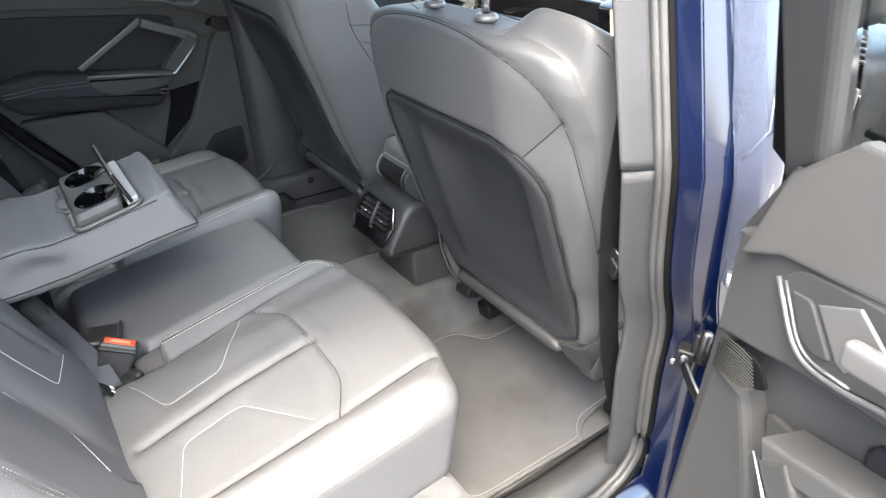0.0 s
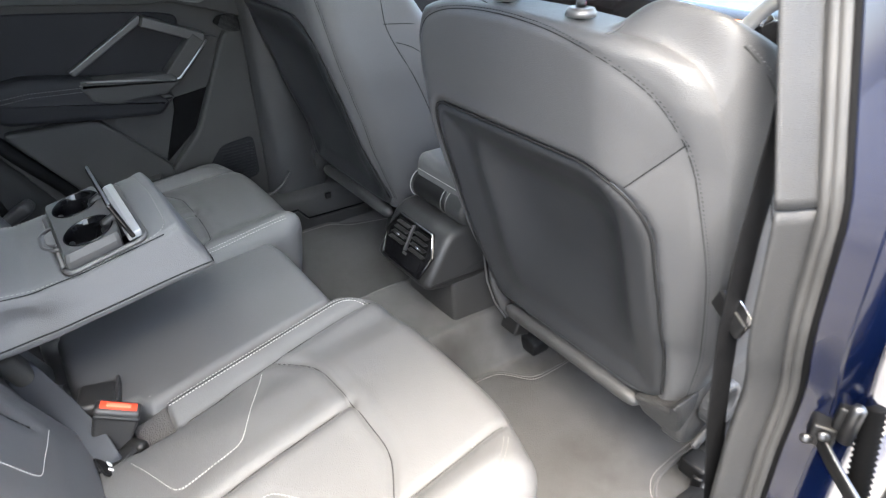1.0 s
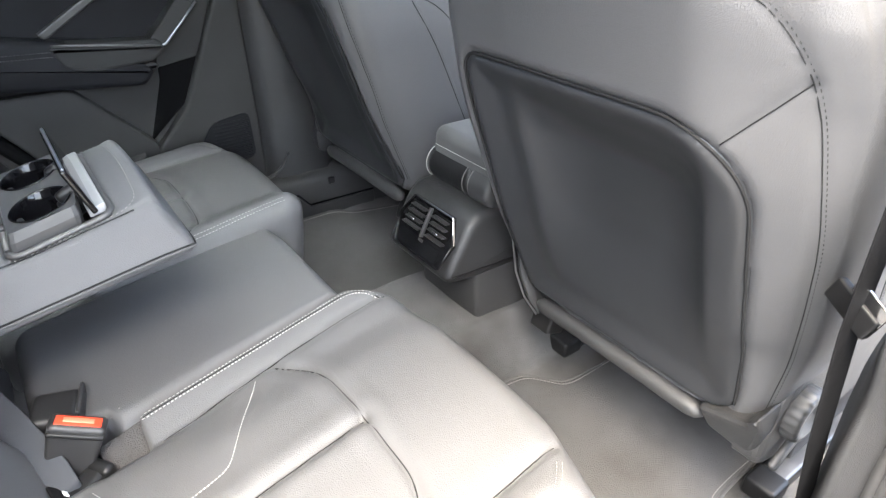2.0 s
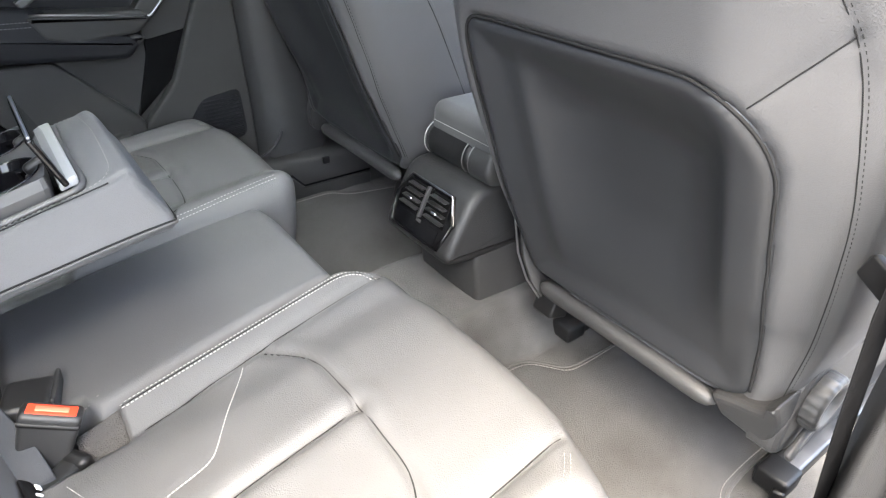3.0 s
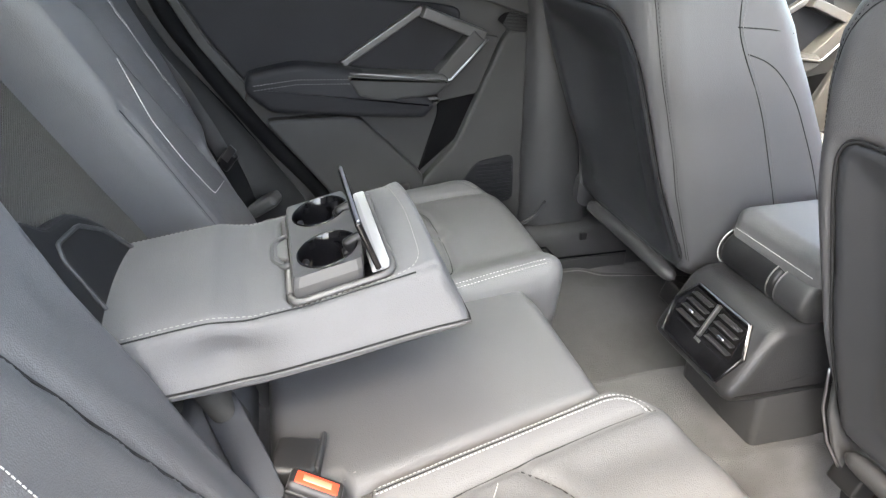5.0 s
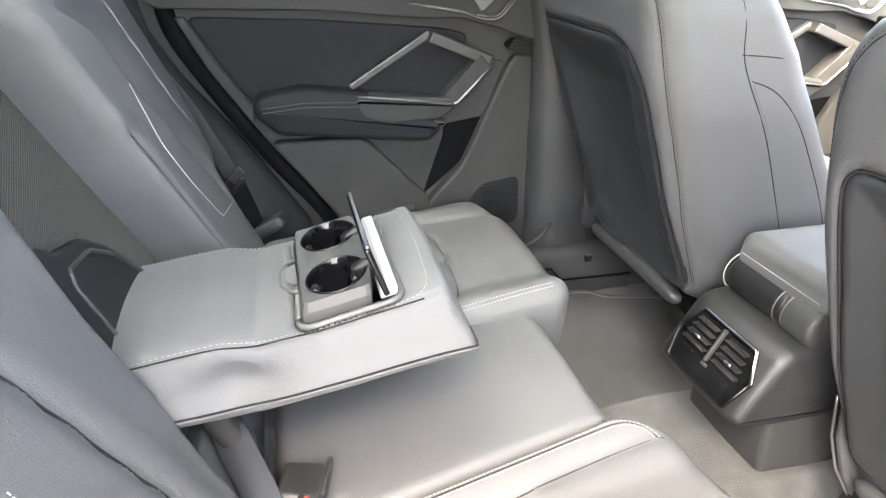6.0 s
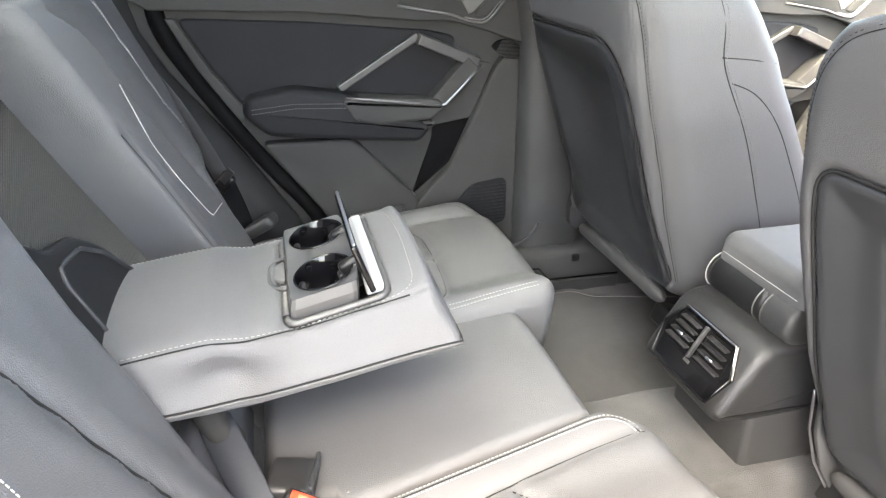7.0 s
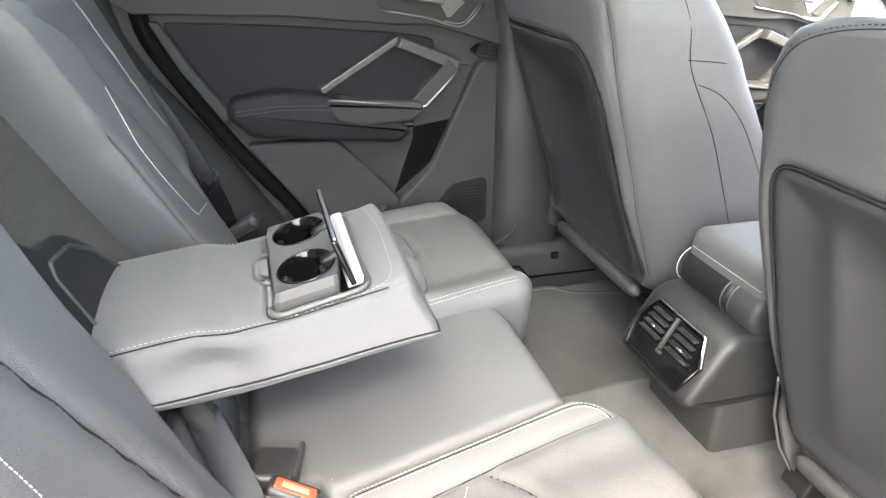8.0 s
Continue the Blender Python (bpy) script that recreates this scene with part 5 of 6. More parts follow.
# ---- front seats ----
PZ, PX = [0.0, 0.15, 0.22, 0.42, 0.65, 0.80, 0.90, 1.0], [0.40, 0.365, 0.335, 0.245, 0.160, 0.125, 0.118, 0.118]
zz = np.linspace(0, 1, 101)
pp = np.interp(zz, PZ, PX)
for _ in range(6):
    pp[1:-1] = (pp[:-2] + 2 * pp[1:-1] + pp[2:]) / 4


def seat_profile(z):
    return np.interp(z, zz, pp)


def half_width(z):
    return np.interp(z, [0.15, 0.25, 0.42, 0.60, 0.75, 0.82, 0.88, 0.93], [0.220, 0.242, 0.262, 0.272, 0.268, 0.258, 0.238, 0.212])


def front_seat(side, shift, label):
    """side: -1 or +1 for the outboard direction along y; shift: the seat's setting (x, z)."""
    cy = side * 0.408
    seat = thing("front_seat", (0.5 + shift[0], cy, 0.0), label, "car seat", "front seats")
    move = np.array([shift[0], 0, shift[1]])

    def place(v):
        """From (depth from the back, across to the outboard side, height) to the room."""
        v = np.asarray(v, float)
        return np.stack([seat_profile(v[:, 2]) + v[:, 0], cy + side * v[:, 1], v[:, 2]], 1) + move

    flip = side < 0
    v, f = rbox(0.20, 0.50, 0.675, 0.036, 0.0065, 7)
    d, s, z = v[:, 0] + 0.10, v[:, 1], v[:, 2] + 0.5525
    rel = s / 0.25
    wing = np.interp(z, [0.2, 0.45, 0.69, 0.80, 0.9], [0.36, 0.34, 0.265, 0.205, 0.135])
    deep = 0.125 + (wing - 0.125) * smooth(0.50, 0.85, np.abs(rel))
    d = d / 0.20 * deep
    s = rel * half_width(z) - 0.010 * smooth(-0.3, -1.0, rel)
    s = s + 0.020 * smooth(0.04, 0.14, d) * smooth(0.6, 0.95, rel) * smooth(0.25, 0.45, z)
    z = z - 0.036 * smooth(0.55, 1.0, np.abs(rel)) ** 2 * smooth(0.75, 0.92, z) + 0.012 * (1 - np.abs(rel)) * smooth(0.8, 0.92, z)
    z = np.where(z > 0.855, 0.855 + (z - 0.855) * 0.5, z)
    # the outboard bolster stands up ahead of the shell
    z = z + 0.070 * smooth(0.40, 0.72, rel) * smooth(0.030, 0.085, d) * smooth(0.72, 0.86, z)
    cap = 0.900 - 0.66 * (d - 0.02)
    over = np.clip(z - cap, 0, None)
    z = z - smooth(0.35, 0.60, rel) * (over - 0.055 * np.tanh(over / 0.055))
    # the back falls away towards its outer flank
    d = d + (0.058 * smooth(0.46, 1.0, rel) * smooth(0.20, 0.40, z) * (1 - 0.45 * smooth(0.72, 0.86, z)) + 0.010 * smooth(0.8, 1.0, -rel)) * smooth(0.09, 0.0, d)
    # hollow moulded panel in the lower back; the mesh follows its outline
    def outline(a, b):
        return rect_distance(a, b, -0.228, 0.198, 0.235, 0.708, np.where(a * side > 0, 0.030, np.where(b > 0.45, 0.105, 0.050)))

    panel, e = outline(s, z), 1e-4
    gs, gz = (outline(s + e, z) - panel) / e, (outline(s, z + e) - panel) / e
    near_rim = (np.abs(panel) < 0.0042) & (d < 0.09)
    s, z = np.where(near_rim, s - panel * gs, s), np.where(near_rim, z - panel * gz, z)
    panel = outline(s, z)
    onback = smooth(0.075, 0.02, d)
    hollow = 0.018 * smooth(0.002, -0.062, panel) + 0.052 * np.clip(1 - (np.abs(s - 0.004) / 0.146) ** 3.4, 0, 1) * smooth(0.24, 0.50, z) * smooth(0.700, 0.590, z)
    hollow = hollow + 0.008 * np.exp(-(panel / 0.0045) ** 2)
    smooth_back = np.stack([d, s, z], 1)
    d = d + hollow * onback
    v = np.stack([d, s, z], 1)
    P = (1, 2)
    # the seam round the upper back and down both flanks
    outer = [(0.232, 0.27), (0.250, 0.45), (0.256, 0.60), (0.244, 0.70), (0.230, 0.765), (0.200, 0.818), (0.14, 0.851), (0.05, 0.868), (-0.06, 0.872), (-0.16, 0.864), (-0.225, 0.838), (-0.258, 0.77), (-0.264, 0.62), (-0.256, 0.45), (-0.236, 0.27)]
    outer = rounded(outer, 0.05)
    v = cut(v, f, P, 0, -1, outer, 0.0022, 0.0045, 0.0006)
    v = cut(v, f, P, 0, -1, [(0.168, 0.692), (0.230, 0.765)], 0.0035, 0.0040)
    f2 = f[:, ::-1] if flip else f
    # the moulded shell: the panel's own skin, set into the leather
    nv = normals_of(v, f)
    inside = (panel < 0.0008) & (v[:, 0] < 0.11)
    keep = inside[f].all(1)
    used = np.unique(f[keep])
    lut = np.full(len(v), -1)
    lut[used] = np.arange(len(used))
    back = part("backrest", (place(v), f2[~keep]), LEATHER_SIDE, seat)
    pv = v[used] + nv[used] * 0.0008
    pf = lut[f[keep]]
    part("back_panel", (place(pv), pf[:, ::-1] if flip else pf), SHELL, seat, "moulded dark plastic back panel")
    skin = Skin((v, f), P, 0, -1)
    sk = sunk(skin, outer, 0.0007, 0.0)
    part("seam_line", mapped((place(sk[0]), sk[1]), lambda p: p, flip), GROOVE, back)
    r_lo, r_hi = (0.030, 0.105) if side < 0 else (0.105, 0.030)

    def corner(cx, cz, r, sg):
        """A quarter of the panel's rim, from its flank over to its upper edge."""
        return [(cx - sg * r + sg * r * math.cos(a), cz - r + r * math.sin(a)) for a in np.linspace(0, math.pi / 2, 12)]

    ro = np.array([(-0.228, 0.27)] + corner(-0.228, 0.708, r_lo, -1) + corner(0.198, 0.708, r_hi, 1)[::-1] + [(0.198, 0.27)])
    # dark cord round the panel paints the shade in its joint
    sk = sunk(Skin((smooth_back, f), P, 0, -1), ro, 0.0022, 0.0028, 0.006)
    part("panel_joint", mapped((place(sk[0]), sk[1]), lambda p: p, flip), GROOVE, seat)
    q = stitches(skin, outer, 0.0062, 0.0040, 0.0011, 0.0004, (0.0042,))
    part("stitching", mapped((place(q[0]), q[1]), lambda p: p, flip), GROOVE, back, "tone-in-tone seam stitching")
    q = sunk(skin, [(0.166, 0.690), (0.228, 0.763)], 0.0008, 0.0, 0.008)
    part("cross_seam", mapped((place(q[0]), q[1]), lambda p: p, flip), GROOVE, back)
    # welt and wavy seam on the cheeks, dark cords painting in the seams' shade
    for sg in (1, -1):
        cheek = Skin((v, f), (0, 2), 1, sg, (v[:, 1] * sg > 0.17) & (panel > 0.0) & (nv[:, 0] > -0.55) & (nv[:, 1] * sg > 0.02))
        wavy = rounded([(0.205, 0.25), (0.200, 0.40), (0.180, 0.56), (0.150, 0.665), (0.138, 0.695), (0.150, 0.735), (0.140, 0.790), (0.118, 0.830), (0.085, 0.852)], 0.03)
        if sg > 0:
            wavy = rounded([(0.205, 0.25), (0.200, 0.40), (0.180, 0.56), (0.150, 0.665), (0.138, 0.695), (0.150, 0.735), (0.148, 0.785), (0.118, 0.840), (0.080, 0.878)], 0.03)
        try_pts, nn = cheek.lay(wavy, 0.012)
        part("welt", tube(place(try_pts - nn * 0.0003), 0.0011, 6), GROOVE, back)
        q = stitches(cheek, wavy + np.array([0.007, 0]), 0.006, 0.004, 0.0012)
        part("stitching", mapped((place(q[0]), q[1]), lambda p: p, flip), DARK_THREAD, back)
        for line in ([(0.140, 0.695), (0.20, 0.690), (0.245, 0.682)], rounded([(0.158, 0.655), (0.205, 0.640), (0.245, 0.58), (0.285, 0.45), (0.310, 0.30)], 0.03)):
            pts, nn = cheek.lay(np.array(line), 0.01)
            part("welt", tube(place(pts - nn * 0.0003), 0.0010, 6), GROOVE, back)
        # seam from the collar over the shoulder
        crown_skin = Skin((v, f), (0, 1), 2, 1, (nv[:, 2] > 0.15) & (v[:, 2] > 0.80))
        pts, nn = crown_skin.lay(rounded([(0.018, sg * 0.125), (0.036, sg * 0.128), (0.075, sg * 0.118)] if sg > 0 else [(0.030, -0.100), (0.050, -0.150), (try_pts[-1][0], try_pts[-1][1])], 0.02), 0.008)
        part("shoulder_seam", tube(place(pts - nn * 0.0002), 0.0014 if sg > 0 else 0.0010, 6), LEATHER if sg > 0 else GROOVE, back)
    # head restraint posts and collars, head restraint above
    for sg in (1, -1):
        part("post_collar", lathe([(0.019, -0.004), (0.019, 0.002), (0.016, 0.006), (0.009, 0.007), (0.009, 0.002)], 20, at=tuple(place(np.array([[0.055, sg * 0.070 - 0.018, 0.883]]))[0])), SATIN, seat, "satin grey collar")
        part("post", lathe([(0.006, 0.0), (0.006, 0.13)], 14, at=tuple(place(np.array([[0.055, sg * 0.070 - 0.018, 0.866]]))[0]), turn=(0, -6, 0)), CHROME, seat, "chromed post")
    hv, hf = rbox(0.10, 0.27, 0.19, 0.045, 0.03, 5)
    part("head_restraint", (place(hv + np.array([0.045, 0, 0.0])) + np.array([0, 0, 1.085]) + np.array([seat_profile(0.9) - seat_profile(0.0), 0, 0]), hf[:, ::-1] if flip else hf), LEATHER, seat)
    # padded roll under the panel
    bar = np.stack([np.full(40, -0.004), np.linspace(-0.205, 0.158, 40), 0.207 + 0.006 * np.cos(np.linspace(-1.2, 1.2, 40))], 1)
    part("lower_roll", tube(place(bar), 0.0165 * np.sqrt(np.clip(1 - np.abs(np.linspace(-1, 1, 40)) ** 14, 0.05, 1)), 12), PLASTIC, seat, "grey padded roll")
    # side valance, recline wheel, release lever
    val = plate(rounded([(-0.015, 0.185), (-0.018, 0.245), (0.005, 0.285), (0.035, 0.345), (0.08, 0.395), (0.13, 0.375), (0.40, 0.29), (0.42, 0.18), (0.12, 0.14)], 0.02, 4, True).tolist(), 0.042, 0.012)
    vv = np.stack([val[0][:, 0] + 0.345, side * (0.620 + val[0][:, 2]), val[0][:, 1]], 1) + move
    part("valance", (vv, [q[::-1] for q in val[1]] if side > 0 else val[1]), PLASTIC, seat, "grained side cover", flat=True)
    if side < 0:
        rv2 = plate(rounded([(0.166, 0.196), (0.150, 0.236), (0.185, 0.254), (0.228, 0.272), (0.246, 0.300), (0.252, 0.26), (0.240, 0.184)], 0.010, 4, True).tolist(), 0.110, 0.012)
        part("rear_valance", mapped((place(np.stack([0.098 - rv2[0][:, 2], rv2[0][:, 0], rv2[0][:, 1]], 1)), rv2[1]), lambda p: p, not flip), PLASTIC, seat, "grained corner cover", flat=True)
    n = 20
    a = np.linspace(0, 2 * np.pi, n * 4, endpoint=False)
    prof = [(0.030, 0.0), (0.042, 0.0), (0.044, 0.004), (0.044, 0.020), (0.040, 0.025), (0.030, 0.025), (0.026, 0.017), (0.0, 0.017)]
    wv = np.array([[(r - (0.0022 if (i % 4 == 0 and r > 0.039) else 0)) * math.cos(t), (r - (0.0022 if (i % 4 == 0 and r > 0.039) else 0)) * math.sin(t), h] for r, h in prof for i, t in enumerate(a)])
    m = n * 4
    wf = [[i * m + j, i * m + (j + 1) % m, (i + 1) * m + (j + 1) % m, (i + 1) * m + j] for i in range(len(prof) - 1) for j in range(m)]
    part("recline_wheel", moved((wv, wf), (0.398 + move[0], side * 0.660, 0.265 + move[2]), (90 * -side, 0, 0)), WHEEL_GREY, seat, "ribbed grey recline wheel")
    part("release_lever", moved(rbox(0.075, 0.012, 0.022, 0.006, 0.02, 2), (0.385 + move[0], side * 0.672, 0.200 + move[2]), (0, -35, 0)), WHEEL_GREY, seat, "light grey lever")
    # cushion, mostly out of sight, and the rails on the floor
    cv, cf = rbox(0.52, 0.50, 0.15, 0.05, 0.03, 5)
    cv[:, 2] += 0.10 * cv[:, 0] + 0.035 * smooth(0.15, 0.22, np.abs(cv[:, 1]))
    part("cushion", (cv + np.array([0.70, cy, 0.27]) + move, cf), LEATHER, seat)
    for sg in (1, -1):
        part("rail", box((0.62, 0.045, 0.035), (0.76 + move[0], cy + sg * 0.235, 0.025), 0.006), STEEL, seat, "steel seat rail")
        part("rail_end", box((0.055, 0.055, 0.040), (0.47 + move[0], cy + sg * 0.235, 0.024), 0.008), BLACK_PLASTIC, seat)
        part("riser", box((0.40, 0.03, 0.14 + move[2]), (0.74 + move[0], cy + sg * 0.22, 0.105 + move[2] / 2), 0.006), BLACK_PLASTIC, seat)
    # trim strip along the inner lower corner of the back
    strip = np.array([(0.036, -0.245, 0.34), (0.012, -0.238, 0.27), (0.000, -0.222, 0.215), (0.004, -0.205, 0.170)])
    if side < 0:
        part("corner_strip", strap(resample(place(strip), 0.01), 0.030, 0.008, (0.75, 0.1, 0.6)), PLASTIC, seat)
        part("bright_edge", tube(resample(place(strip + np.array([-0.018, -0.006, 0.0])), 0.01), 0.0022, 8), SILVER, seat, "bright metal edge")
    part("latch_block", box((0.05, 0.05, 0.042), (0.362 + move[0], side * 0.212, 0.160 + move[2]), 0.006, (0, 20, 0)), BLACK_PLASTIC, seat)
    return seat


front_seat(-1, (0.0, 0.0), "grey-black leather front seat with moulded plastic back panel")
front_seat(1, (-0.045, 0.07), "grey-black leather front seat raised and set further back")

# ---- centre console ----
console = thing("centre_console", (0.35, 0, 0.12), "dark grey plastic centre console with rear air vents", "console")


def console_body(profile, half, name, mat, r=0.012, label=""):
    """A body of (x, z) outline, carried across the car, with rounded flanks."""
    out = rounded(profile, 0.012, 4, True)
    v, f = plate(out.tolist(), half * 2, r)
    # both flanks rounded: mirror the bevelled upper half
    up = v.copy()
    up[:, 2] = np.where(v[:, 2] > half, v[:, 2] - half, 0)
    dn = up.copy()
    dn[:, 2] = -dn[:, 2]
    caps = [q for q in f if not all(v[i, 2] < 1e-6 for i in q)]
    sh1 = (np.stack([up[:, 0], -up[:, 2], up[:, 1]], 1), caps)
    sh2 = (np.stack([dn[:, 0], -dn[:, 2], dn[:, 1]], 1), [q[::-1] for q in caps])
    return part(name, joined(sh1, sh2), mat, console, label)


console_body([(0.275, 0.10), (0.262, 0.245), (0.45, 0.30), (0.80, 0.30), (0.80, 0.05), (0.28, 0.05)], 0.098, "base", PLASTIC, 0.012)
console_body([(0.194, 0.245), (0.186, 0.262), (0.240, 0.362), (0.262, 0.377), (0.42, 0.385), (0.80, 0.36), (0.80, 0.22), (0.42, 0.235), (0.25, 0.236)], 0.105, "housing", CONSOLE, 0.018)
FACE0, FACE1 = np.array([0.192, 0, 0.268]), np.array([0.238, 0, 0.360])
face_up = (FACE1 - FACE0) / np.linalg.norm(FACE1 - FACE0)
face_out = np.array([-face_up[2], 0, face_up[0]])
FACE_C = (FACE0 + FACE1) / 2


def face_place(p):
    """From (across, up, out) on the sloping rear face to the room."""
    return FACE_C + p[:, :1] * np.array([0, -1, 0]) + p[:, 1:2] * face_up + p[:, 2:] * face_out


def face_part(name, outline, w0, thick, mat, parent, bevel=0.002, label=""):
    sh = plate(outline, thick, bevel)
    return part(name, mapped((sh[0] + np.array([0, 0, w0]), sh[1]), face_place), mat, parent, label, flat=True)


vent = face_part("air_vent", [(-0.090, 0.004), (-0.064, 0.052), (0.064, 0.052), (0.090, 0.004), (0.074, -0.054), (-0.074, -0.054)], 0.0, 0.004, PIANO, console, 0.0015, "gloss black twin air vent")
hexa = np.array([(-0.088, 0.004), (-0.063, 0.050), (0.063, 0.050), (0.088, 0.004), (0.073, -0.053), (-0.073, -0.053), (-0.088, 0.004)])
part("chrome_rim", tube(face_place(np.column_stack([rounded(hexa[:4], 0.004), np.full(len(rounded(hexa[:4], 0.004)), 0.006)])), 0.0022, 8), CHROME, vent, "chromed rim")
part("lower_rim", tube(face_place(np.column_stack([rounded(hexa[3:], 0.004), np.full(len(rounded(hexa[3:], 0.004)), 0.006)])), 0.0020, 8), PIANO, vent)
for sg in (-1, 1):
    cx = sg * 0.039
    # thin flat plate, painted near-black for the shade inside the opening
    face_part("vent_mouth_shade", [(cx - 0.031, -0.014), (cx - 0.031 + (0.006 if sg < 0 else 0), 0.042), (cx + 0.031 - (0.006 if sg > 0 else 0), 0.042), (cx + 0.031, -0.014)], 0.003, 0.0015, MOUTH, vent, 0.0)
    for i in range(4):
        part("vane", mapped(moved(rbox(0.056 - 0.003 * i, 0.0024, 0.012, 0.0009, 0.05, 1), (cx - sg * 0.0014 * i, -0.006 + i * 0.0135, 0.008), (24, 0, 0)), face_place), CONSOLE, vent)
    part("slider", mapped(moved(rbox(0.016, 0.006, 0.008, 0.0025, 0.02, 2), (cx + 0.004, 0.0075, 0.0155), (0, 0, 0)), face_place), CHROME, vent, "chromed slider")
part("divider", mapped(moved(rbox(0.006, 0.062, 0.009, 0.002, 0.03, 2), (0, 0.014, 0.0085)), face_place), PLASTIC, vent, "slim grey bar")
face_part("power_flap", [(-0.060, -0.020), (0.060, -0.020), (0.060, -0.047), (-0.060, -0.047)], 0.004, 0.0012, PIANO, vent, 0.0006)
for k in range(4):
    part("mark", mapped(moved(rbox(0.0028, 0.006, 0.0008, 0.0003, 0.02, 1), (-0.006 + k * 0.004, -0.0235, 0.0056)), face_place), SEAL, vent, "small pale marking")

pad = thing("console_armrest", (0.40, 0, 0.38), "padded leather armrest on the centre console", "armrest")
av, af = rbox(0.34, 0.205, 0.060, 0.024, 0.012, 6)
av[:, 0] = av[:, 0] - 0.03 * smooth(0.0, -0.05, av[:, 2]) * (av[:, 0] < 0) * 0.6
part("lid", (av + np.array([0.468, 0, 0.455]), af), LEATHER, pad)
al = np.array([(0.2965, y, 0.4485) for y in np.linspace(-0.085, 0.085, 30)])
part("stitching", joined(*[strap([a + (b - a) * 0.1, a + (b - a) * 0.85], 0.0012, 0.0012, (0, 0, 1)) for a, b in zip(al[:-1], al[1:])]), THREAD, pad)
roll = np.linspace(-1, 1, 40)
part("hinge_roll", tube(np.array([(0.318, 0.030 + 0.070 * y, 0.405) for y in roll]), 0.036 * np.clip(1 - np.abs(roll) ** 20, 0.7, 1), 20, 1.0, (0, 0, 1)), BLACK_PLASTIC, pad)
part("end_cap", tube(np.array([(0.318, -0.072 + 0.030 * y, 0.405) for y in roll]), 0.038 * np.sqrt(np.clip(1 - np.clip(-roll, 0, 1) ** 6, 0.02, 1)), 20, 1.0, (0, 0, 1)), PLASTIC, pad)
for yy in (-0.040, -0.022, 0.096):
    ra = np.linspace(0, 2 * np.pi, 40)
    part("ring_seam", tube(np.stack([0.318 + 0.0365 * np.cos(ra), np.full(40, yy), 0.405 + 0.0365 * np.sin(ra)], 1), 0.0012, 6, 1.0, (0, 1, 0.1)), SATIN if yy < 0 else THREAD, pad)

# ---- floor mats ----


def floor_mat(outline, label):
    mat_ob = thing("floor_mat", (0.3, float(np.mean([p[1] for p in outline])), 0.0), label, "floor mat", "floor mats")
    out = rounded(outline, 0.03, 5, True)
    mid = out.mean(0)
    # rings drawn in towards the middle, so that the mat can follow the floor
    rings = [out + (mid - out) * k for k in (0.0, 0.0, 0.012, 0.15, 0.3, 0.45, 0.6, 0.75, 0.9)]
    heights = [0.0, 0.0052] + [0.007] * 7
    n = len(out)
    v = np.concatenate([np.column_stack([r, far_rise(r[:, 1]) + h]) for r, h in zip(rings, heights)])
    f = [[k * n + j, k * n + (j + 1) % n, (k + 1) * n + (j + 1) % n, (k + 1) * n + j] for k in range(len(rings) - 1) for j in range(n)]
    f.append([(len(rings) - 1) * n + j for j in range(n)])
    area = sum(a[0] * b[1] - b[0] * a[1] for a, b in zip(out, np.roll(out, -1, 0)))
    sheet = part("sheet", (v, f if area > 0 else [q[::-1] for q in f]), MAT, mat_ob)

    def over(p, h):
        return np.column_stack([p, far_rise(p[:, 1]) + h])

    ring = np.concatenate([out, out[:1]])
    inset = ring + (mid - ring) / np.linalg.norm(mid - ring, axis=1, keepdims=True) * 0.010
    pts = over(resample(inset, 0.0075), 0.0075)
    bits = [strap([a, a + (b - a) * 0.72], 0.0016, 0.0016, (-(b - a)[1], (b - a)[0], 0)) for a, b in zip(pts[:-1], pts[1:])]
    part("edge_stitching", joined(*bits), MID_THREAD, sheet, "pale edge stitching")
    part("binding", tube(over(ring, 0.005), 0.004, 6), CARPET, sheet)
    return mat_ob


floor_mat([(0.02, -0.182), (0.20, -0.180), (0.289, -0.178), (0.333, -0.184), (0.360, -0.214), (0.388, -0.252), (0.447, -0.256), (0.60, -0.256), (0.60, -0.598), (0.47, -0.600), (0.39, -0.606), (0.352, -0.632), (0.344, -0.650), (0.05, -0.640), (0.02, -0.60)],
          "grey velour floor mat with stitched edge in front of the bench")
floor_mat([(0.05, 0.20), (0.30, 0.20), (0.55, 0.22), (0.60, 0.50), (0.34, 0.555), (0.30, 0.590), (0.12, 0.585), (0.05, 0.54)], "dark grey velour floor mat in the far footwell")
crumb = thing("crumb", (0.235, 0.280, 0.012), "tiny brown crumb lying on the far floor mat", "crumb")
part("speck", moved(rbox(0.008, 0.005, 0.003, 0.0014, 0.01, 2), (0.235, 0.280, 0.0145), (0, 0, 30)), CRUMB, crumb)
kick = thing("kick_plate", (0.30, 0.63, 0.0), "grey plastic kick panel below the far pillar", "trim panel")
kp = plate(rounded([(0.02, 0.06), (0.02, 0.147), (0.200, 0.144), (0.232, 0.107), (0.44, 0.104), (0.44, 0.06)], 0.008, 4, True).tolist(), 0.010, 0.003)
part("panel", (np.stack([kp[0][:, 0], 0.607 - kp[0][:, 2], kp[0][:, 1]], 1), kp[1]), PLASTIC, kick, flat=True)
part("groove", tube(np.array([(0.02, 0.603, 0.150), (0.204, 0.603, 0.147), (0.236, 0.603, 0.110), (0.44, 0.603, 0.107)]), 0.0028, 6), RUBBER, kick)
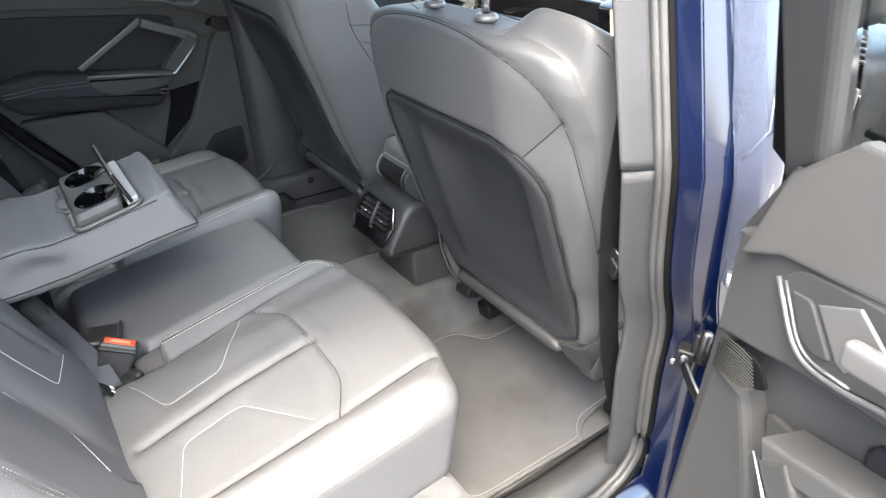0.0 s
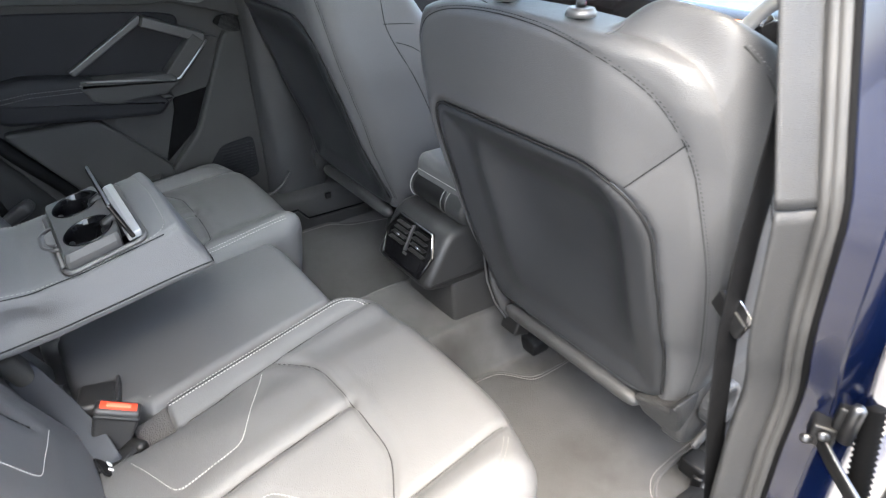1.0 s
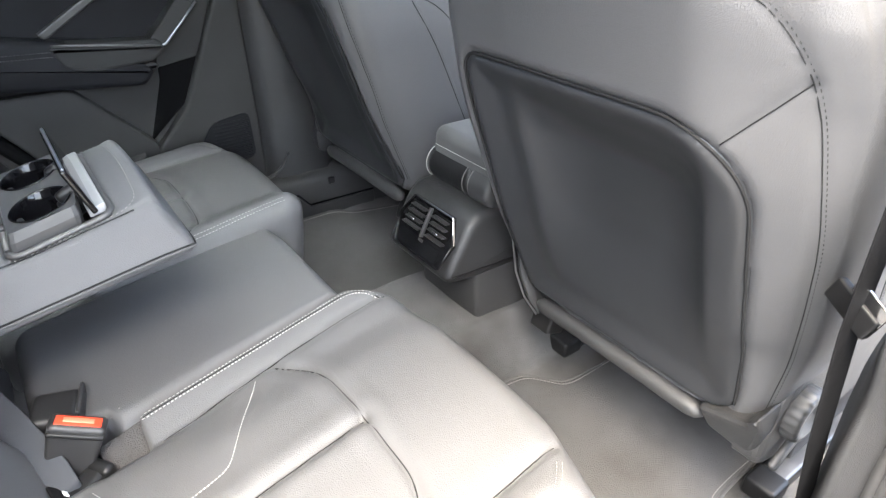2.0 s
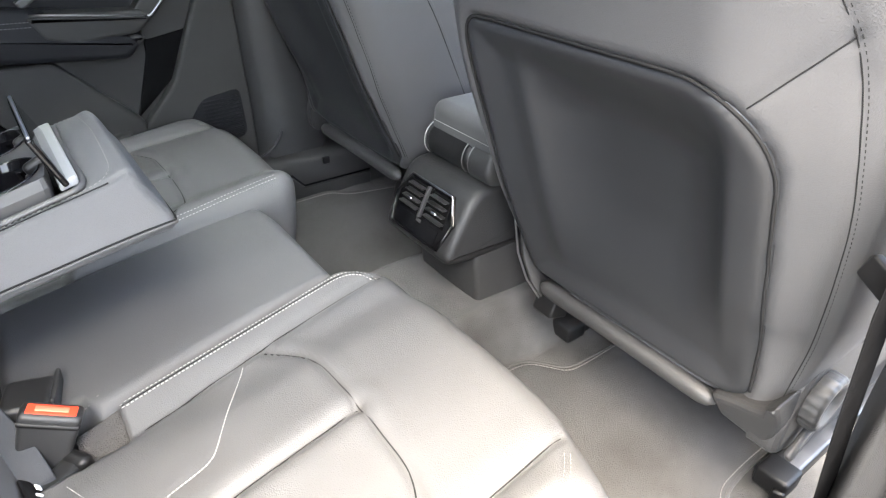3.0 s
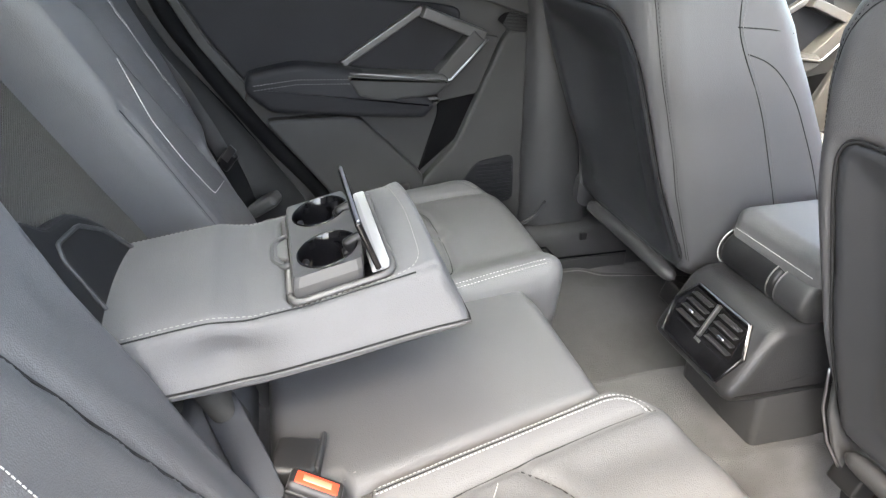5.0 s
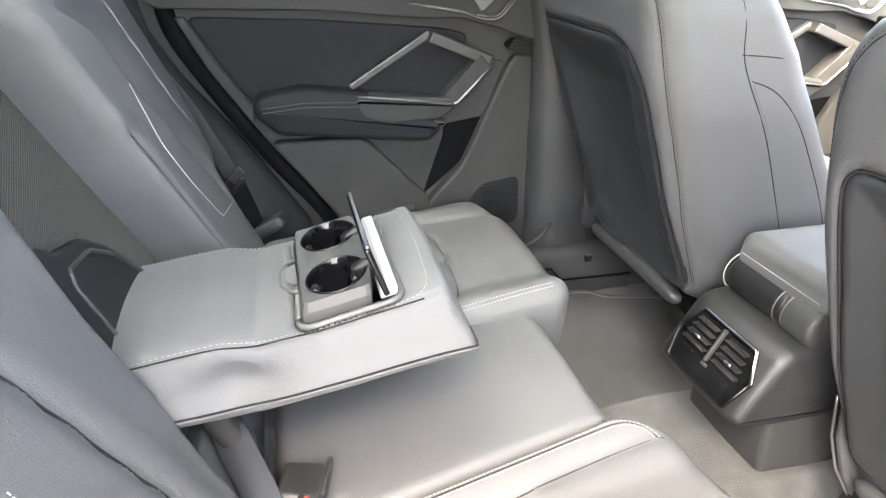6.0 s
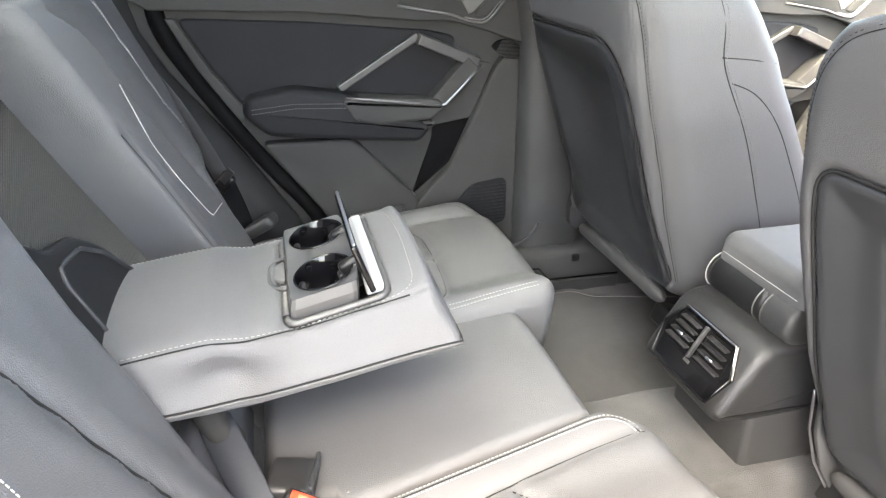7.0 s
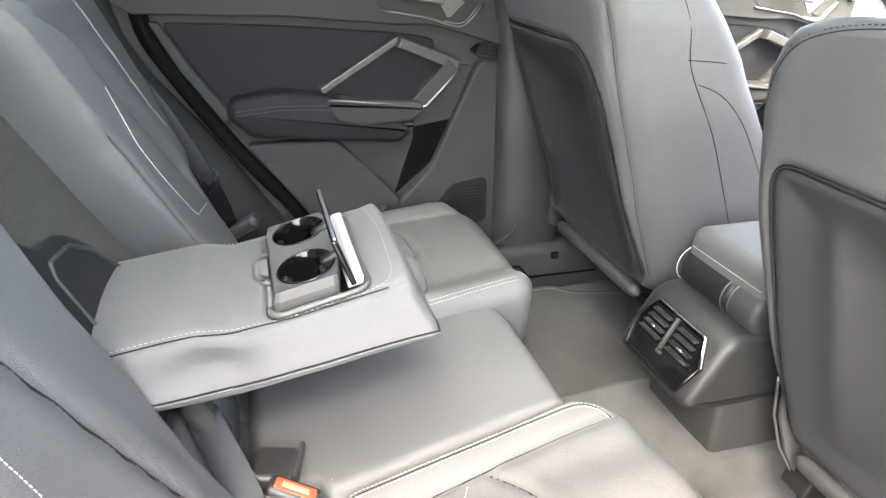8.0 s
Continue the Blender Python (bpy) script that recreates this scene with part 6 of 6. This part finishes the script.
part("clip", box((0.02, 0.012, 0.02), (0.305, 0.600, 0.170), 0.004), BLACK_PLASTIC, kick)

# ---- dashboard and steering wheel, seen past the seats ----
dash = thing("dashboard", (1.2, 0, 0.35), "dark dashboard with centre screen and climate controls", "dashboard")
dv, df = rbox(0.42, 1.36, 0.30, 0.06, 0.05, 5)
part("top", (dv + np.array([1.27, 0, 0.60]), df), BLACK_PLASTIC, dash)
part("lower", box((0.30, 1.34, 0.34), (1.32, 0, 0.36), 0.04, step=0.1, k=4), BLACK_PLASTIC, dash)
part("trim_band", box((0.02, 1.30, 0.10), (1.060, 0, 0.70), 0.006), PIANO, dash)
part("chrome_line", box((0.012, 1.30, 0.008), (1.050, 0, 0.648), 0.003), CHROME, dash)
part("screen_surround", moved(rbox(0.06, 0.30, 0.26, 0.015, 0.05, 3), (1.045, -0.12, 0.635), (0, -14, 0)), PIANO, dash)
part("screen", moved(rbox(0.006, 0.22, 0.11, 0.003, 0.05, 2), (0.994, -0.14, 0.698), (0, -14, 0)), SCREEN, dash, "lit colour display")
part("climate_panel", moved(rbox(0.02, 0.24, 0.05, 0.006, 0.05, 2), (1.02, -0.13, 0.620), (0, -14, 0)), BLACK_PLASTIC, dash)
for k in range(6):
    part("switch", moved(rbox(0.008, 0.024, 0.012, 0.002, 0.02, 1), (1.006, -0.215 + k * 0.034, 0.626), (0, -14, 0)), SATIN, dash)
for yy in (-0.23, -0.03):
    part("knob", lathe([(0.019, 0), (0.019, 0.014), (0.016, 0.018), (0.0, 0.018)], 18, at=(1.012, yy, 0.622), turn=(0, -104, 0)), SATIN, dash)
part("knob_ring", lathe([(0.021, 0), (0.021, 0.003), (0.019, 0.004), (0.0, 0.004)], 18, at=(1.013, -0.23, 0.622), turn=(0, -104, 0)), RED, dash)
part("light_switch", box((0.012, 0.09, 0.05), (1.045, -0.60, 0.64), 0.004), BAR, dash)
for k in range(3):
    part("light_key", box((0.006, 0.018, 0.012), (1.037, -0.572 - k * 0.026, 0.642), 0.002), WHITE_PRINT, dash)
part("side_vent", box((0.02, 0.14, 0.06), (1.048, -0.58, 0.745), 0.01), BLACK_PLASTIC, dash)
for k in range(4):
    part("vent_vane", box((0.008, 0.12, 0.004), (1.036, -0.58, 0.725 + k * 0.013), 0.001), SILVER, dash)
part("instrument_hood", box((0.20, 0.42, 0.10), (1.20, -0.40, 0.82), 0.03, step=0.1, k=4), BLACK_PLASTIC, dash)

tunnel = thing("gear_console", (0.85, 0, 0.12), "dark front console with gear selector", "console")
part("body", box((0.50, 0.24, 0.24), (0.87, 0, 0.22), 0.03, step=0.1, k=4), PIANO, tunnel)
part("selector_boot", moved(rbox(0.10, 0.08, 0.05, 0.02, 0.03, 4), (0.84, 0, 0.355)), LEATHER, tunnel)
part("selector", moved(rbox(0.055, 0.05, 0.09, 0.02, 0.02, 4), (0.85, 0, 0.42), (0, 12, 0)), PIANO, tunnel)

wheel = thing("steering_wheel", (0.95, -0.40, 0.62), "black leather steering wheel with silver spokes", "steering wheel")
wa = np.linspace(0, 2 * np.pi, 49)
ringp = np.stack([np.zeros(49), 0.182 * np.cos(wa), 0.182 * np.sin(wa)], 1)
wm = np.array(Euler((0, radians(24), 0)).to_matrix())
WC = np.array([0.86, -0.46, 0.70])
part("rim", tube(ringp @ wm.T + WC, 0.016, 12, 1.0, (0.9, 0.1, 0.2)), LEATHER, wheel)
part("hub", moved(rbox(0.06, 0.17, 0.13, 0.03, 0.03, 5), WC + np.array([0.02, 0, -0.01]), (0, 24, 0)), PLASTIC, wheel)
for yy, zz2, sy, sz in ((0.125, 0.0, 0.11, 0.03), (-0.125, 0.0, 0.11, 0.03), (0, -0.12, 0.04, 0.11)):
    part("spoke", moved(rbox(0.014, sy, sz, 0.006, 0.03, 3), WC + wm @ np.array([0.01, yy, zz2]), (0, 24, 0)), SILVER, wheel)
part("column", tube([WC + np.array([0.04, 0, -0.02]), WC + np.array([0.30, 0, -0.10])], 0.045, 14), BLACK_PLASTIC, wheel)

# pillars of the front, so that the cabin is closed
for name, y in (("front_pillar_left", 0.66), ("front_pillar_right", -0.70)):
    structure(name, tube([(1.45, y * 1.05, 0.75), (1.05, y, 0.98), (0.70, y * 0.94, 1.20)], 0.05, 12), PLASTIC, "dark trim on the windscreen pillar", "pillar trim")
for name, y in (("roof_rail_left", 0.64), ("roof_rail_right", -0.66)):
    structure(name, tube([(0.75, y, 1.20), (-0.3, y, 1.23), (-1.6, y * 0.95, 1.18)], 0.05, 12), LINER, "pale lining along the roof edge", "roof rail")
structure("wing_left", box((0.5, 0.05, 0.75), (1.42, 0.79, 0.30), 0.02), PAINT, "dark blue painted front wing", "body panel")
structure("wing_right", box((0.4, 0.05, 0.75), (1.45, -0.83, 0.30), 0.02), PAINT, "dark blue painted front wing by the open front door", "body panel")
